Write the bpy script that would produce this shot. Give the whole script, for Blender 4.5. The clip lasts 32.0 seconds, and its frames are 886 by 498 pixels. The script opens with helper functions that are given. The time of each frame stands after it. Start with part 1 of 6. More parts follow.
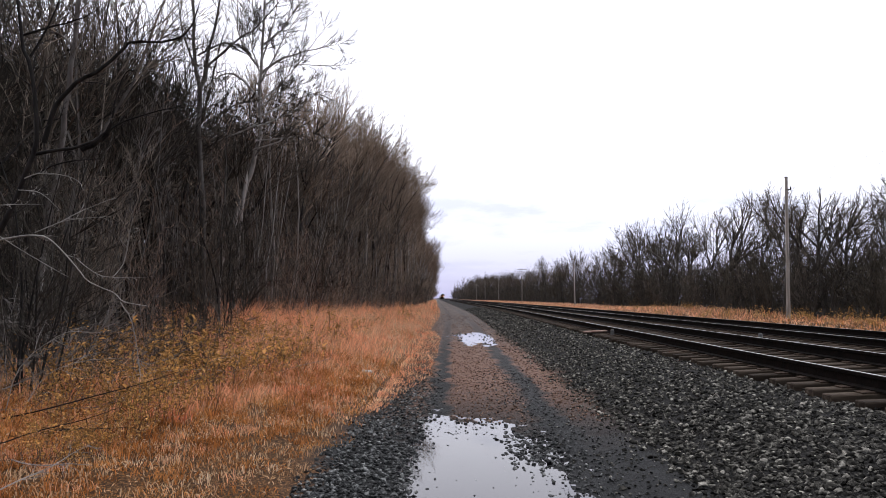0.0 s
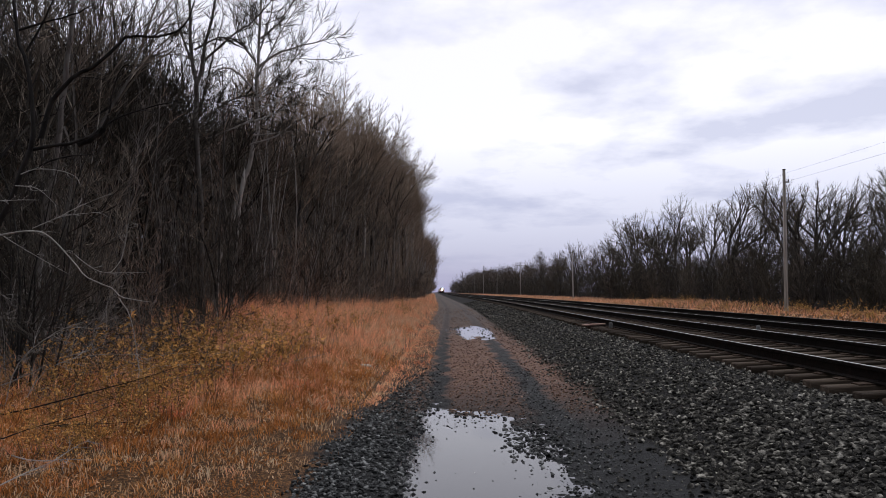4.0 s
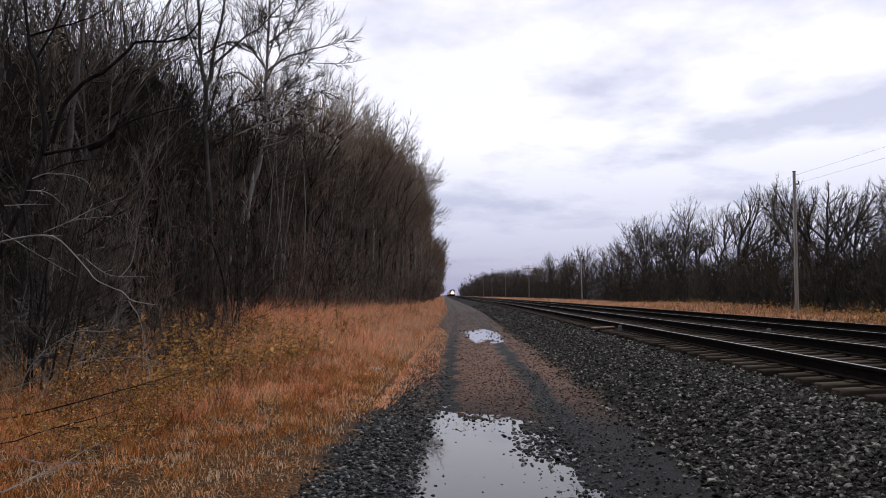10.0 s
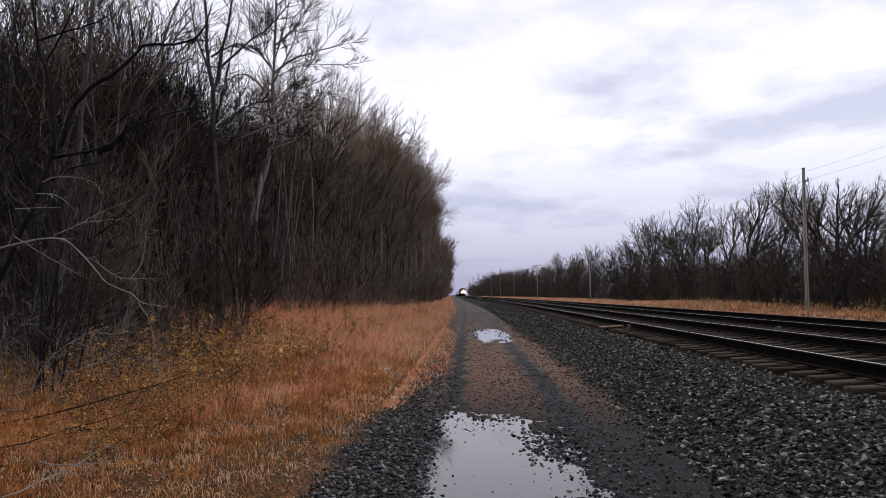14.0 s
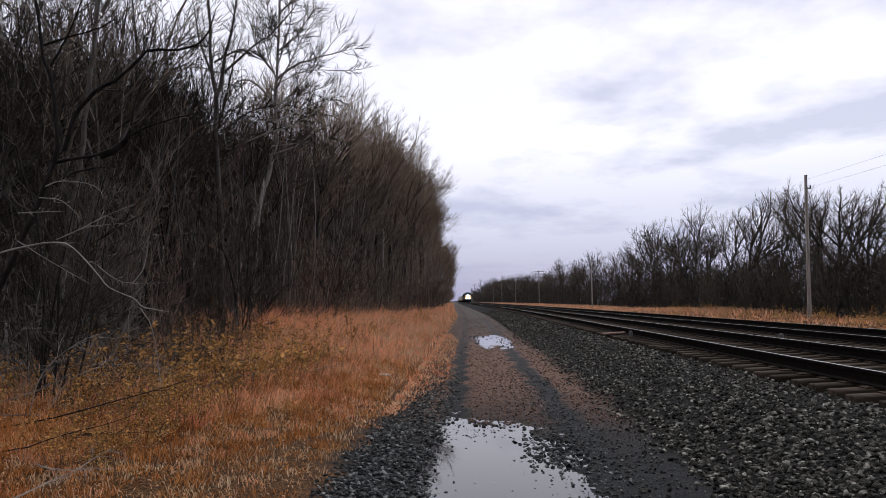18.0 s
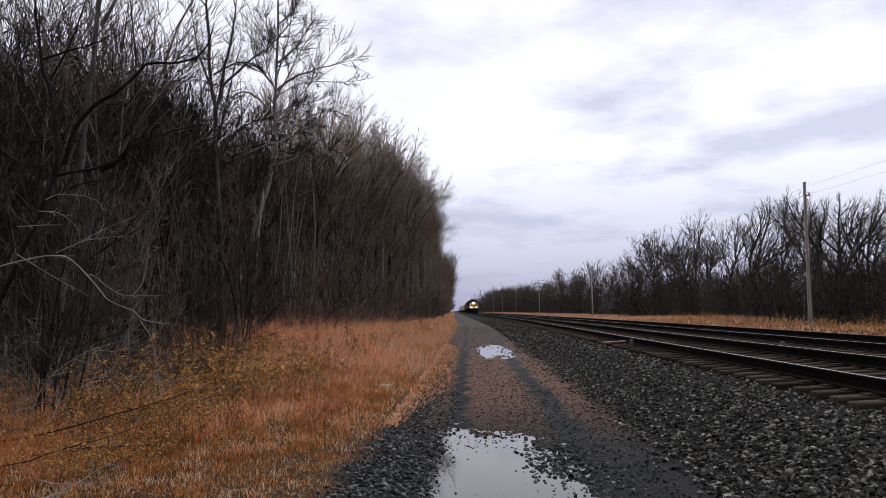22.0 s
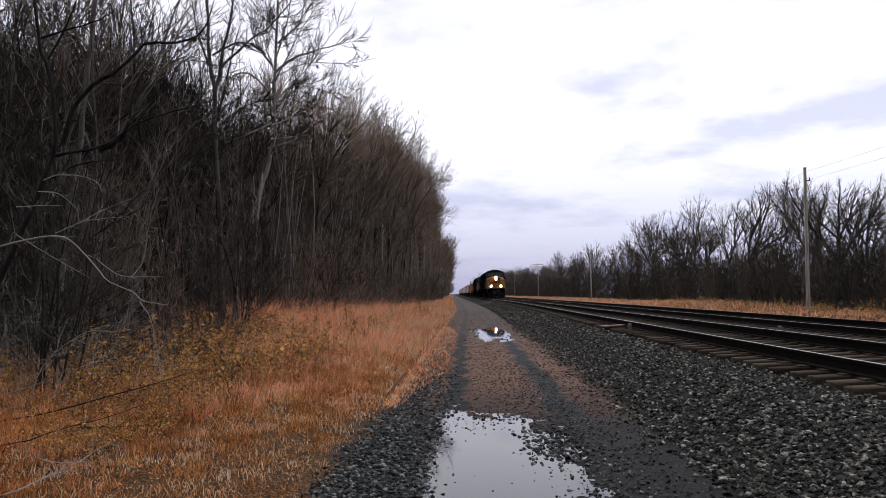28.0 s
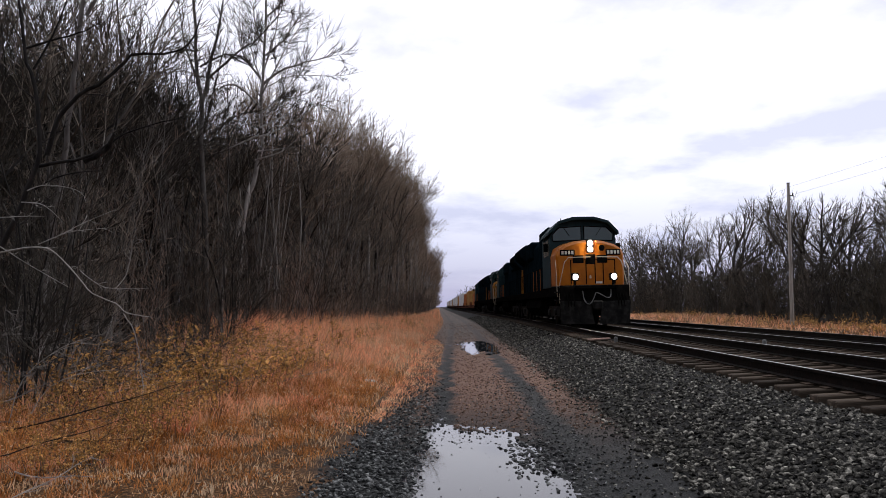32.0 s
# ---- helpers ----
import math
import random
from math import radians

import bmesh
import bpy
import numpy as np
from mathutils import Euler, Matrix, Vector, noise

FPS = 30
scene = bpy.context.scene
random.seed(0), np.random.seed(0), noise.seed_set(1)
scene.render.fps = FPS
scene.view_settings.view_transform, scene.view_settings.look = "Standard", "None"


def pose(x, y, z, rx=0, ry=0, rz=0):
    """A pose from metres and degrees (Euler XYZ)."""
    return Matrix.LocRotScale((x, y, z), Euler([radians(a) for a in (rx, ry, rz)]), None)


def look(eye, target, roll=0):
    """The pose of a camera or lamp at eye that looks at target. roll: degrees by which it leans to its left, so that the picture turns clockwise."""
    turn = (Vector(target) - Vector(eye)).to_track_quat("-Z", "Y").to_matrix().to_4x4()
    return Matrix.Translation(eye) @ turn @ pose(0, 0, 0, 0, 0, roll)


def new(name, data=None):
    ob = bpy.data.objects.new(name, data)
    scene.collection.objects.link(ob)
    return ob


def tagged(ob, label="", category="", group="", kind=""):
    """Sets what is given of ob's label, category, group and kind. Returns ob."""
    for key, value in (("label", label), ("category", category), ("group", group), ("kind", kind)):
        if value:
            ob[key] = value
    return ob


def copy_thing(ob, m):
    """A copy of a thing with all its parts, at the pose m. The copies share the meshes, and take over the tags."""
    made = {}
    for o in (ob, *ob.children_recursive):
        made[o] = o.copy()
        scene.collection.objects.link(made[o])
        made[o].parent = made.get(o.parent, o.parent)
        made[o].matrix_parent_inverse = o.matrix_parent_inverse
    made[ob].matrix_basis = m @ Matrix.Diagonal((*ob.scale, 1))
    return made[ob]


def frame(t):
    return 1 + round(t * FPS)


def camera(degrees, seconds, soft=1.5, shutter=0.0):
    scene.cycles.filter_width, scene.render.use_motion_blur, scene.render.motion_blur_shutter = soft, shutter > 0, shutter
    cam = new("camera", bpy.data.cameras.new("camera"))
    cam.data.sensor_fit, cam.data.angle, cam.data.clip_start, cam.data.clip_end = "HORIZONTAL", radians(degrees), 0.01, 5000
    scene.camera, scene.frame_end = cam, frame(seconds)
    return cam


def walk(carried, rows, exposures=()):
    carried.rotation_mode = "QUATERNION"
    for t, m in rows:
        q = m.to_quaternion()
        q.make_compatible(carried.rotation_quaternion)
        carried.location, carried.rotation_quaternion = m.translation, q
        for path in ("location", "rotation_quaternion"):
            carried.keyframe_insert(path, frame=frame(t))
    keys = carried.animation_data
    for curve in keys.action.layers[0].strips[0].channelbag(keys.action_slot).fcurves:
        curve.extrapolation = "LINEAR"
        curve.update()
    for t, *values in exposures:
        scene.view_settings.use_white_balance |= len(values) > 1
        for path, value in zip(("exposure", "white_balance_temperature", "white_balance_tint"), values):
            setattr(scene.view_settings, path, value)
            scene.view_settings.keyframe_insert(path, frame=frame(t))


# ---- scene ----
# ---------------------------------------------------------------- camera
EYE = (0.0, 0.0, 1.6)
TURNS = ((0, 93.93, -0.34, 0.68), (0.5, 93.51, -0.12, 0.70), (1, 93.73, -0.35, 0.61), (1.5, 93.65, -0.24, 0.31), (2, 93.48, -0.14, 0.62),
         (2.5, 93.49, -0.05, 0.62), (3, 93.46, -0.14, 0.68), (3.5, 93.41, -0.06, 0.57), (5.5, 93.80, -0.08, 0.54), (6, 93.90, -0.08, 0.71),
         (6.5, 93.72, -0.09, 0.79), (7, 93.76, -0.12, 0.75), (7.5, 93.72, 0.03, 0.89), (8, 93.59, 0.08, 1.24), (8.5, 93.49, -0.04, 0.86),
         (9, 93.54, 0.00, 1.00), (9.5, 93.60, -0.01, 1.16), (10, 93.69, 0.02, 1.24), (10.5, 93.53, -0.08, 1.14), (11, 93.68, -0.02, 1.08),
         (11.5, 94.00, 0.05, 0.93), (12, 93.66, 0.14, 1.40), (12.5, 93.65, 0.16, 1.76), (13, 93.72, 0.13, 1.90), (13.5, 94.04, -0.12, 2.22),
         (14, 93.69, 0.40, 1.90), (14.5, 93.73, 0.13, 1.84), (16.5, 94.47, 0.22, 1.96), (17, 94.61, 0.24, 2.08), (17.5, 94.48, 0.23, 2.35),
         (18, 94.16, 0.15, 2.03), (18.5, 94.39, 0.07, 1.99), (19, 94.31, 0.34, 2.20), (19.5, 94.56, 0.56, 2.19), (20, 94.71, 0.25, 2.22),
         (20.5, 94.83, 0.38, 2.02), (21, 94.93, 0.57, 1.78), (21.5, 95.05, 0.82, 1.43), (22, 94.97, 0.62, 2.05), (22.5, 94.52, 0.60, 2.26),
         (23, 94.17, 0.51, 2.28), (23.5, 93.43, 0.34, 1.88), (24, 93.39, 0.25, 1.74), (24.5, 93.52, 0.24, 1.80), (25, 93.59, 0.33, 1.89),
         (25.5, 93.61, 0.34, 1.93), (27.5, 93.56, 0.24, 2.07), (28, 93.60, 0.26, 1.97), (28.5, 93.58, 0.37, 1.98), (29, 93.56, 0.42, 2.12),
         (29.5, 93.42, 0.40, 2.11), (30, 93.39, 0.38, 1.90), (30.5, 93.55, 0.32, 1.63), (31, 93.93, 0.16, 1.74), (31.5, 94.22, -0.01, 1.08),
         (32, 94.63, 0.09, 0.90))
cam = camera(63.7, 32.0, soft=0.85)
walk(cam, [(t, pose(*EYE, a, b, c)) for t, a, b, c in TURNS],
     [(0.0, 0.5), (0.3, 0.12), (0.6, -0.09), (22.0, -0.08), (26.0, 0.04), (32.0, 0.12)])

# ---------------------------------------------------------------- light
SUN_UP, SUN_ROUND = radians(58), radians(25)


def overcast():
    world = bpy.data.worlds.new("overcast_sky")
    scene.world = world
    world.use_nodes = True
    nt = world.node_tree
    nt.nodes.clear()
    N = nt.nodes.new
    L = nt.links.new
    out = N("ShaderNodeOutputWorld")
    sky = N("ShaderNodeTexSky")
    sky.sky_type, sky.sun_disc = "NISHITA", False
    sky.sun_elevation, sky.sun_rotation = SUN_UP, SUN_ROUND
    b1 = N("ShaderNodeBackground")
    b1.inputs[1].default_value = 0.02
    L(sky.outputs[0], b1.inputs[0])
    # cloud deck: direction projected on a flat layer
    tc = N("ShaderNodeTexCoord")
    sep = N("ShaderNodeSeparateXYZ")
    L(tc.outputs["Generated"], sep.inputs[0])
    up = N("ShaderNodeMath"); up.operation = "MAXIMUM"; up.inputs[1].default_value = 0.0
    L(sep.outputs[2], up.inputs[0])
    add = N("ShaderNodeMath"); add.operation = "ADD"; add.inputs[1].default_value = 0.16
    L(up.outputs[0], add.inputs[0])
    dx = N("ShaderNodeMath"); dx.operation = "DIVIDE"
    dy = N("ShaderNodeMath"); dy.operation = "DIVIDE"
    L(sep.outputs[0], dx.inputs[0]); L(add.outputs[0], dx.inputs[1])
    L(sep.outputs[1], dy.inputs[0]); L(add.outputs[0], dy.inputs[1])
    com = N("ShaderNodeCombineXYZ")
    L(dx.outputs[0], com.inputs[0]); L(dy.outputs[0], com.inputs[1])
    com.inputs[2].default_value = 3.7
    n1 = N("ShaderNodeTexNoise")
    n1.inputs["Scale"].default_value, n1.inputs["Detail"].default_value, n1.inputs["Roughness"].default_value = 1.5, 6, 0.55
    L(com.outputs[0], n1.inputs["Vector"])
    ramp = N("ShaderNodeValToRGB")
    e = ramp.color_ramp.elements
    e[0].position, e[0].color = 0.34, (0.68, 0.68, 0.83, 1)
    e[1].position, e[1].color = 0.50, (1.038, 1.018, 1.112, 1)
    L(n1.outputs["Fac"], ramp.inputs[0])
    # greyer, thicker deck low over the horizon
    hz = N("ShaderNodeMapRange")
    hz.inputs[1].default_value, hz.inputs[2].default_value = 0.0, 0.20
    hz.inputs[3].default_value, hz.inputs[4].default_value = 0.0, 1.0
    L(up.outputs[0], hz.inputs[0])
    low = N("ShaderNodeMix"); low.data_type = "RGBA"
    low.inputs[6].default_value = (0.33, 0.335, 0.57, 1)
    L(hz.outputs[0], low.inputs[0]); L(ramp.outputs[0], low.inputs[7])
    # the deck is thinner, and so brighter, towards the hidden sun
    side = N("ShaderNodeMapRange")
    side.interpolation_type = "SMOOTHSTEP"
    side.inputs[1].default_value, side.inputs[2].default_value = -0.75, 0.55
    side.inputs[3].default_value, side.inputs[4].default_value = 0.38, 0.95
    L(sep.outputs[1], side.inputs[0])
    b2 = N("ShaderNodeBackground")
    L(side.outputs[0], b2.inputs[1])
    L(low.outputs[2], b2.inputs[0])
    both = N("ShaderNodeAddShader")
    L(b1.outputs[0], both.inputs[0]); L(b2.outputs[0], both.inputs[1])
    L(both.outputs[0], out.inputs[0])


overcast()
sun = new("sun", bpy.data.lights.new("sun", "SUN"))
sun.data.energy, sun.data.angle, sun.data.color = 0.5, radians(25), (1.0, 0.96, 0.9)
sun.matrix_world = look((math.sin(SUN_ROUND) * 50, math.cos(SUN_ROUND) * 50, 50 * math.tan(SUN_UP)), (0, 0, 0))


# ---------------------------------------------------------------- materials
def surface(name, colors, scale=8.0, detail=6.0, rough=0.8, metal=0.0, bump=0.3, big=0.0, vary=0.0, island=0.0,
            stretch=(1, 1, 1), bump_scale=None, rough_var=0.1, specular=0.07, thin=0.0):
    """Base colour from a noise ramp over colors, with a second larger noise (big), value shift per object or per island."""
    m = bpy.data.materials.new(name)
    m.use_nodes = True
    nt = m.node_tree
    N, L = nt.nodes.new, nt.links.new
    bs = nt.nodes["Principled BSDF"]
    tc = N("ShaderNodeTexCoord")
    mp = N("ShaderNodeMapping")
    mp.inputs["Scale"].default_value = stretch
    L(tc.outputs["Object"], mp.inputs[0])
    n = N("ShaderNodeTexNoise")
    n.inputs["Scale"].default_value, n.inputs["Detail"].default_value = scale, detail
    L(mp.outputs[0], n.inputs["Vector"])
    r = N("ShaderNodeValToRGB")
    els = r.color_ramp.elements
    while len(els) < len(colors):
        els.new(0.5)
    for i, c in enumerate(colors):
        els[i].position = 0.3 + 0.4 * i / max(1, len(colors) - 1)
        els[i].color = (*c, 1)
    L(n.outputs["Fac"], r.inputs[0])
    col = r.outputs[0]

    def scaled(value, lo, hi, col):
        mr = N("ShaderNodeMapRange")
        mr.inputs[1].default_value, mr.inputs[2].default_value = 0.0, 1.0
        mr.inputs[3].default_value, mr.inputs[4].default_value = lo, hi
        L(value, mr.inputs[0])
        hs = N("ShaderNodeHueSaturation")
        L(mr.outputs[0], hs.inputs["Value"]); L(col, hs.inputs["Color"])
        return hs.outputs[0]
    if big:
        n2 = N("ShaderNodeTexNoise")
        n2.inputs["Scale"].default_value, n2.inputs["Detail"].default_value = scale * 0.11, 3
        L(mp.outputs[0], n2.inputs["Vector"])
        col = scaled(n2.outputs["Fac"], 1 - 2 * big, 1 + 2 * big, col)
    if vary:
        oi = N("ShaderNodeObjectInfo")
        col = scaled(oi.outputs["Random"], 1 - vary, 1 + vary, col)
    if island:
        ge = N("ShaderNodeNewGeometry")
        col = scaled(ge.outputs["Random Per Island"], 1 - island, 1 + island, col)
    L(col, bs.inputs["Base Color"])
    mr = N("ShaderNodeMapRange")
    mr.inputs[3].default_value, mr.inputs[4].default_value = max(0.02, rough - rough_var), min(1, rough + rough_var)
    L(n.outputs["Fac"], mr.inputs[0]); L(mr.outputs[0], bs.inputs["Roughness"])
    bs.inputs["Metallic"].default_value = metal
    bs.inputs["Specular IOR Level"].default_value = specular
    if thin:
        tr = N("ShaderNodeBsdfTranslucent")
        L(col, tr.inputs["Color"])
        mx = N("ShaderNodeMixShader")
        mx.inputs[0].default_value = thin
        L(bs.outputs[0], mx.inputs[1]); L(tr.outputs[0], mx.inputs[2])
        L(mx.outputs[0], nt.nodes["Material Output"].inputs[0])
    if bump:
        nb = N("ShaderNodeTexNoise")
        nb.inputs["Scale"].default_value, nb.inputs["Detail"].default_value = bump_scale or scale * 3, 5
        L(mp.outputs[0], nb.inputs["Vector"])
        bp = N("ShaderNodeBump")
        bp.inputs["Strength"].default_value, bp.inputs["Distance"].default_value = bump, 0.02
        L(nb.outputs["Fac"], bp.inputs["Height"]); L(bp.outputs[0], bs.inputs["Normal"])
    return m


def glow(name, color, strength):
    m = bpy.data.materials.new(name)
    m.use_nodes = True
    bs = m.node_tree.nodes["Principled BSDF"]
    bs.inputs["Base Color"].default_value = (*color, 1)
    bs.inputs["Emission Color"].default_value = (*color, 1)
    bs.inputs["Emission Strength"].default_value = strength
    return m


def water_surface():
    m = bpy.data.materials.new("puddle_water")
    m.use_nodes = True
    nt = m.node_tree
    bs = nt.nodes["Principled BSDF"]
    bs.inputs["Base Color"].default_value = (0.035, 0.033, 0.036, 1)
    bs.inputs["Roughness"].default_value = 0.03
    bs.inputs["IOR"].default_value = 1.33
    bs.inputs["Specular IOR Level"].default_value = 0.5
    bs.inputs["Coat Weight"].default_value = 0.12
    bs.inputs["Coat Roughness"].default_value = 0.02
    n = nt.nodes.new("ShaderNodeTexNoise")
    n.inputs["Scale"].default_value = 6
    b = nt.nodes.new("ShaderNodeBump")
    b.inputs["Strength"].default_value, b.inputs["Distance"].default_value = 0.02, 0.01
    nt.links.new(n.outputs["Fac"], b.inputs["Height"])
    nt.links.new(b.outputs[0], bs.inputs["Normal"])
    return m


BARK = surface("grey_brown_bark", [(0.0505, 0.0418, 0.0381), (0.1173, 0.1047, 0.0952), (0.1894, 0.1810, 0.1656)], 6, rough=0.9, bump=0.6,
               vary=0.35, stretch=(1, 1, 0.25))
BARK_PALE = surface("pale_bark", [(0.19, 0.17, 0.15), (0.32, 0.295, 0.27), (0.42, 0.395, 0.365)], 5, rough=0.85, bump=0.5,
                    vary=0.2, stretch=(1, 1, 0.4))
BARK_DARK = surface("dark_bark", [(0.0116, 0.0097, 0.0097), (0.0261, 0.0232, 0.0213), (0.0463, 0.0406, 0.0377)], 7, rough=0.8, bump=0.6,
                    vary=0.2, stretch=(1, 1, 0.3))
TWIG = surface("brown_twigs", [(0.15, 0.115, 0.085), (0.29, 0.225, 0.17), (0.41, 0.33, 0.25)], 2, rough=0.9, bump=0, vary=0.3)
# darkened twig colour; within the left wood it stands in for shade
TWIG_DARK = surface("darkened_twigs", [(0.030, 0.026, 0.022), (0.062, 0.054, 0.045), (0.100, 0.088, 0.074)], 2, rough=0.9, bump=0, vary=0.3)
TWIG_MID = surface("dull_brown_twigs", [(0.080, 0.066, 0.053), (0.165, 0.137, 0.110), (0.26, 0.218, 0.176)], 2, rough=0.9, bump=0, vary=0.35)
TWIG_RED = surface("reddish_brown_twigs", [(0.17, 0.12, 0.092), (0.30, 0.215, 0.165), (0.42, 0.31, 0.24)], 2, rough=0.9, bump=0, vary=0.3)
TWIG_PALE = surface("grey_twigs", [(0.1296, 0.1134, 0.1026), (0.2052, 0.1836, 0.1674), (0.2916, 0.2700, 0.2484)], 3, rough=0.9, bump=0, vary=0.2)
BARK_FAR = surface("dull_grey_bark", [(0.0552, 0.0497, 0.0442), (0.0938, 0.0839, 0.0751), (0.1435, 0.1303, 0.1159)], 4, rough=0.9, bump=0.4, vary=0.25, stretch=(1, 1, 0.3))
BRANCH_PALE = surface("bleached_branch", [(0.22, 0.21, 0.19), (0.36, 0.34, 0.31), (0.46, 0.44, 0.41)], 5, rough=0.85, bump=0.4, stretch=(1, 1, 0.4))
TWIG_FAR = surface("grey_green_twigs", [(0.062, 0.054, 0.040), (0.105, 0.090, 0.068), (0.160, 0.136, 0.108)], 2, rough=0.9, bump=0, vary=0.3)
STRAW = surface("dry_orange_grass", [(0.2929, 0.1126, 0.0318), (0.4882, 0.2065, 0.0671), (0.6440, 0.3385, 0.1275)], 1.3, rough=0.75, bump=0,
                big=0.16, island=0.75, thin=0.4)
STRAW_RED = surface("peach_bluestem_grass", [(0.68, 0.25, 0.135), (0.86, 0.45, 0.26), (0.88, 0.62, 0.39)], 1.1, rough=0.75, bump=0, big=0.14, island=0.45, thin=0.5)
STRAW_PALE = surface("pale_straw", [(0.48, 0.30, 0.17), (0.74, 0.52, 0.32), (0.88, 0.72, 0.52)], 2, rough=0.7, bump=0, island=0.3, thin=0.4)
STALK = surface("dark_dead_stalk", [(0.10, 0.058, 0.034), (0.22, 0.13, 0.078), (0.36, 0.235, 0.15)], 3, rough=0.85, bump=0, island=0.5)
WEED = surface("olive_brown_weed", [(0.26, 0.135, 0.040), (0.54, 0.305, 0.10), (0.75, 0.50, 0.22)], 3, rough=0.8, bump=0, island=0.7, vary=0.2, thin=0.4)
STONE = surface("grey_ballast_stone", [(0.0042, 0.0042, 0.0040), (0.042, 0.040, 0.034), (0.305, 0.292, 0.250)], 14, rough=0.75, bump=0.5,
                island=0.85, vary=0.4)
STONE_WET = surface("dark_wet_stone", [(0.006, 0.006, 0.0065), (0.042, 0.044, 0.043), (0.22, 0.225, 0.215)], 14, rough=0.5, bump=0.4, island=0.8, vary=0.4)
STONE_BROWN = surface("brown_grit", [(0.035, 0.022, 0.016), (0.16, 0.10, 0.072), (0.46, 0.32, 0.235)], 14, rough=0.85, bump=0.4, island=0.5)
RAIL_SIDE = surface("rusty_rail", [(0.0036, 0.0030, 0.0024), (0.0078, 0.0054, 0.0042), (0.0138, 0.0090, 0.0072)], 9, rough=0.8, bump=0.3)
RAIL_TOP = surface("worn_rail_head", [(0.2730, 0.2639, 0.2548), (0.3822, 0.3731, 0.3640), (0.4732, 0.4641, 0.4550)], 3, rough=0.42, metal=1.0, bump=0.05,
                   stretch=(20, 0.3, 1))
TIE = surface("weathered_timber_tie", [(0.024, 0.018, 0.014), (0.056, 0.043, 0.032), (0.105, 0.084, 0.064)], 5, rough=0.9, bump=0.7,
              vary=0.4, stretch=(0.2, 2, 2))
STEEL = surface("rusty_steel", [(0.030, 0.021, 0.017), (0.060, 0.042, 0.030), (0.096, 0.066, 0.048)], 20, rough=0.8, bump=0.3)
POLE = surface("weathered_pole_wood", [(0.1950, 0.1725, 0.1500), (0.3300, 0.3000, 0.2625), (0.4800, 0.4350, 0.3900)], 4, rough=0.9, bump=0.6,
               stretch=(3, 3, 0.15), vary=0.2)
WIRE = surface("dark_wire", [(0.03, 0.03, 0.03), (0.06, 0.06, 0.06)], 2, rough=0.6, bump=0)
LITTER = surface("dirty_white_litter", [(0.5, 0.46, 0.40), (0.72, 0.69, 0.64)], 10, rough=0.7, bump=0.2)
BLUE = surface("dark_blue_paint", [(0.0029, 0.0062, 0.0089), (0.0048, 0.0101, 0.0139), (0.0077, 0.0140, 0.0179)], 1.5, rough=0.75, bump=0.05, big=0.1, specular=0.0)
YELLOW = surface("golden_yellow_paint", [(0.31, 0.085, 0.0028), (0.41, 0.120, 0.004), (0.48, 0.148, 0.006)], 1.8, rough=0.42, bump=0.04, big=0.08, specular=0.2)
# the hood's blue made lighter: light on the cab put into the paint
LIT_CAB_BLUE = surface("lit_slate_blue_paint", [(0.012, 0.026, 0.031), (0.020, 0.039, 0.045), (0.032, 0.054, 0.060)], 1.5, rough=0.6, bump=0.05, big=0.1, specular=0.04)
DULL_YELLOW = surface("dull_yellow_paint", [(0.10, 0.045, 0.008), (0.20, 0.085, 0.014), (0.30, 0.13, 0.022)], 2.2, rough=0.7, bump=0.05, big=0.15, specular=0.05)
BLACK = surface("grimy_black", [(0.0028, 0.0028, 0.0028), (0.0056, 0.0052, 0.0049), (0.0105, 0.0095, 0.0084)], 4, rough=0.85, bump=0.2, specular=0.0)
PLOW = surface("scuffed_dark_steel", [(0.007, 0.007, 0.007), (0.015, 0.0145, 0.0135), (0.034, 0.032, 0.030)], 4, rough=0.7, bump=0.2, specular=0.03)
GREY = surface("dull_silver_grey", [(0.0960, 0.0960, 0.0960), (0.1680, 0.1680, 0.1620), (0.2280, 0.2280, 0.2160)], 5, rough=0.6, bump=0.1)
RAILING = surface("dirty_white_railing", [(0.38, 0.33, 0.24), (0.55, 0.48, 0.36)], 6, rough=0.6, bump=0.1)
PLATE = surface("white_lettering", [(0.62, 0.58, 0.48), (0.75, 0.72, 0.62)], 8, rough=0.6, bump=0)
CONT_YELLOW = surface("ochre_container", [(0.34, 0.17, 0.05), (0.46, 0.25, 0.08), (0.52, 0.30, 0.11)], 1.2, rough=0.6, bump=0.1, vary=0.12)
CONT_ORANGE = surface("rust_orange_container", [(0.33, 0.10, 0.03), (0.44, 0.15, 0.045), (0.5, 0.19, 0.07)], 1.2, rough=0.6, bump=0.1, vary=0.12)
CONT_WHITE = surface("off_white_container", [(0.60, 0.60, 0.60), (0.74, 0.74, 0.73), (0.8, 0.8, 0.79)], 1.2, rough=0.6, bump=0.1, vary=0.1)
CAR_RED = surface("oxide_red_wagon", [(0.10, 0.035, 0.02), (0.17, 0.06, 0.035), (0.22, 0.09, 0.06)], 2, rough=0.75, bump=0.2, vary=0.2)
HEADLIGHT = glow("lit_headlight", (1.0, 0.93, 0.84), 220.0)
MARKER = glow("lit_marker_lamp", (1.0, 0.25, 0.06), 3.0)
WATER = water_surface()


def glass_pane():
    m = bpy.data.materials.new("cab_glass")
    m.use_nodes = True
    bs = m.node_tree.nodes["Principled BSDF"]
    bs.inputs["Base Color"].default_value = (0.02, 0.045, 0.045, 1)
    bs.inputs["Roughness"].default_value = 0.06
    bs.inputs["IOR"].default_value = 1.5
    bs.inputs["Coat Weight"].default_value = 1.0
    return m


GLASS = glass_pane()


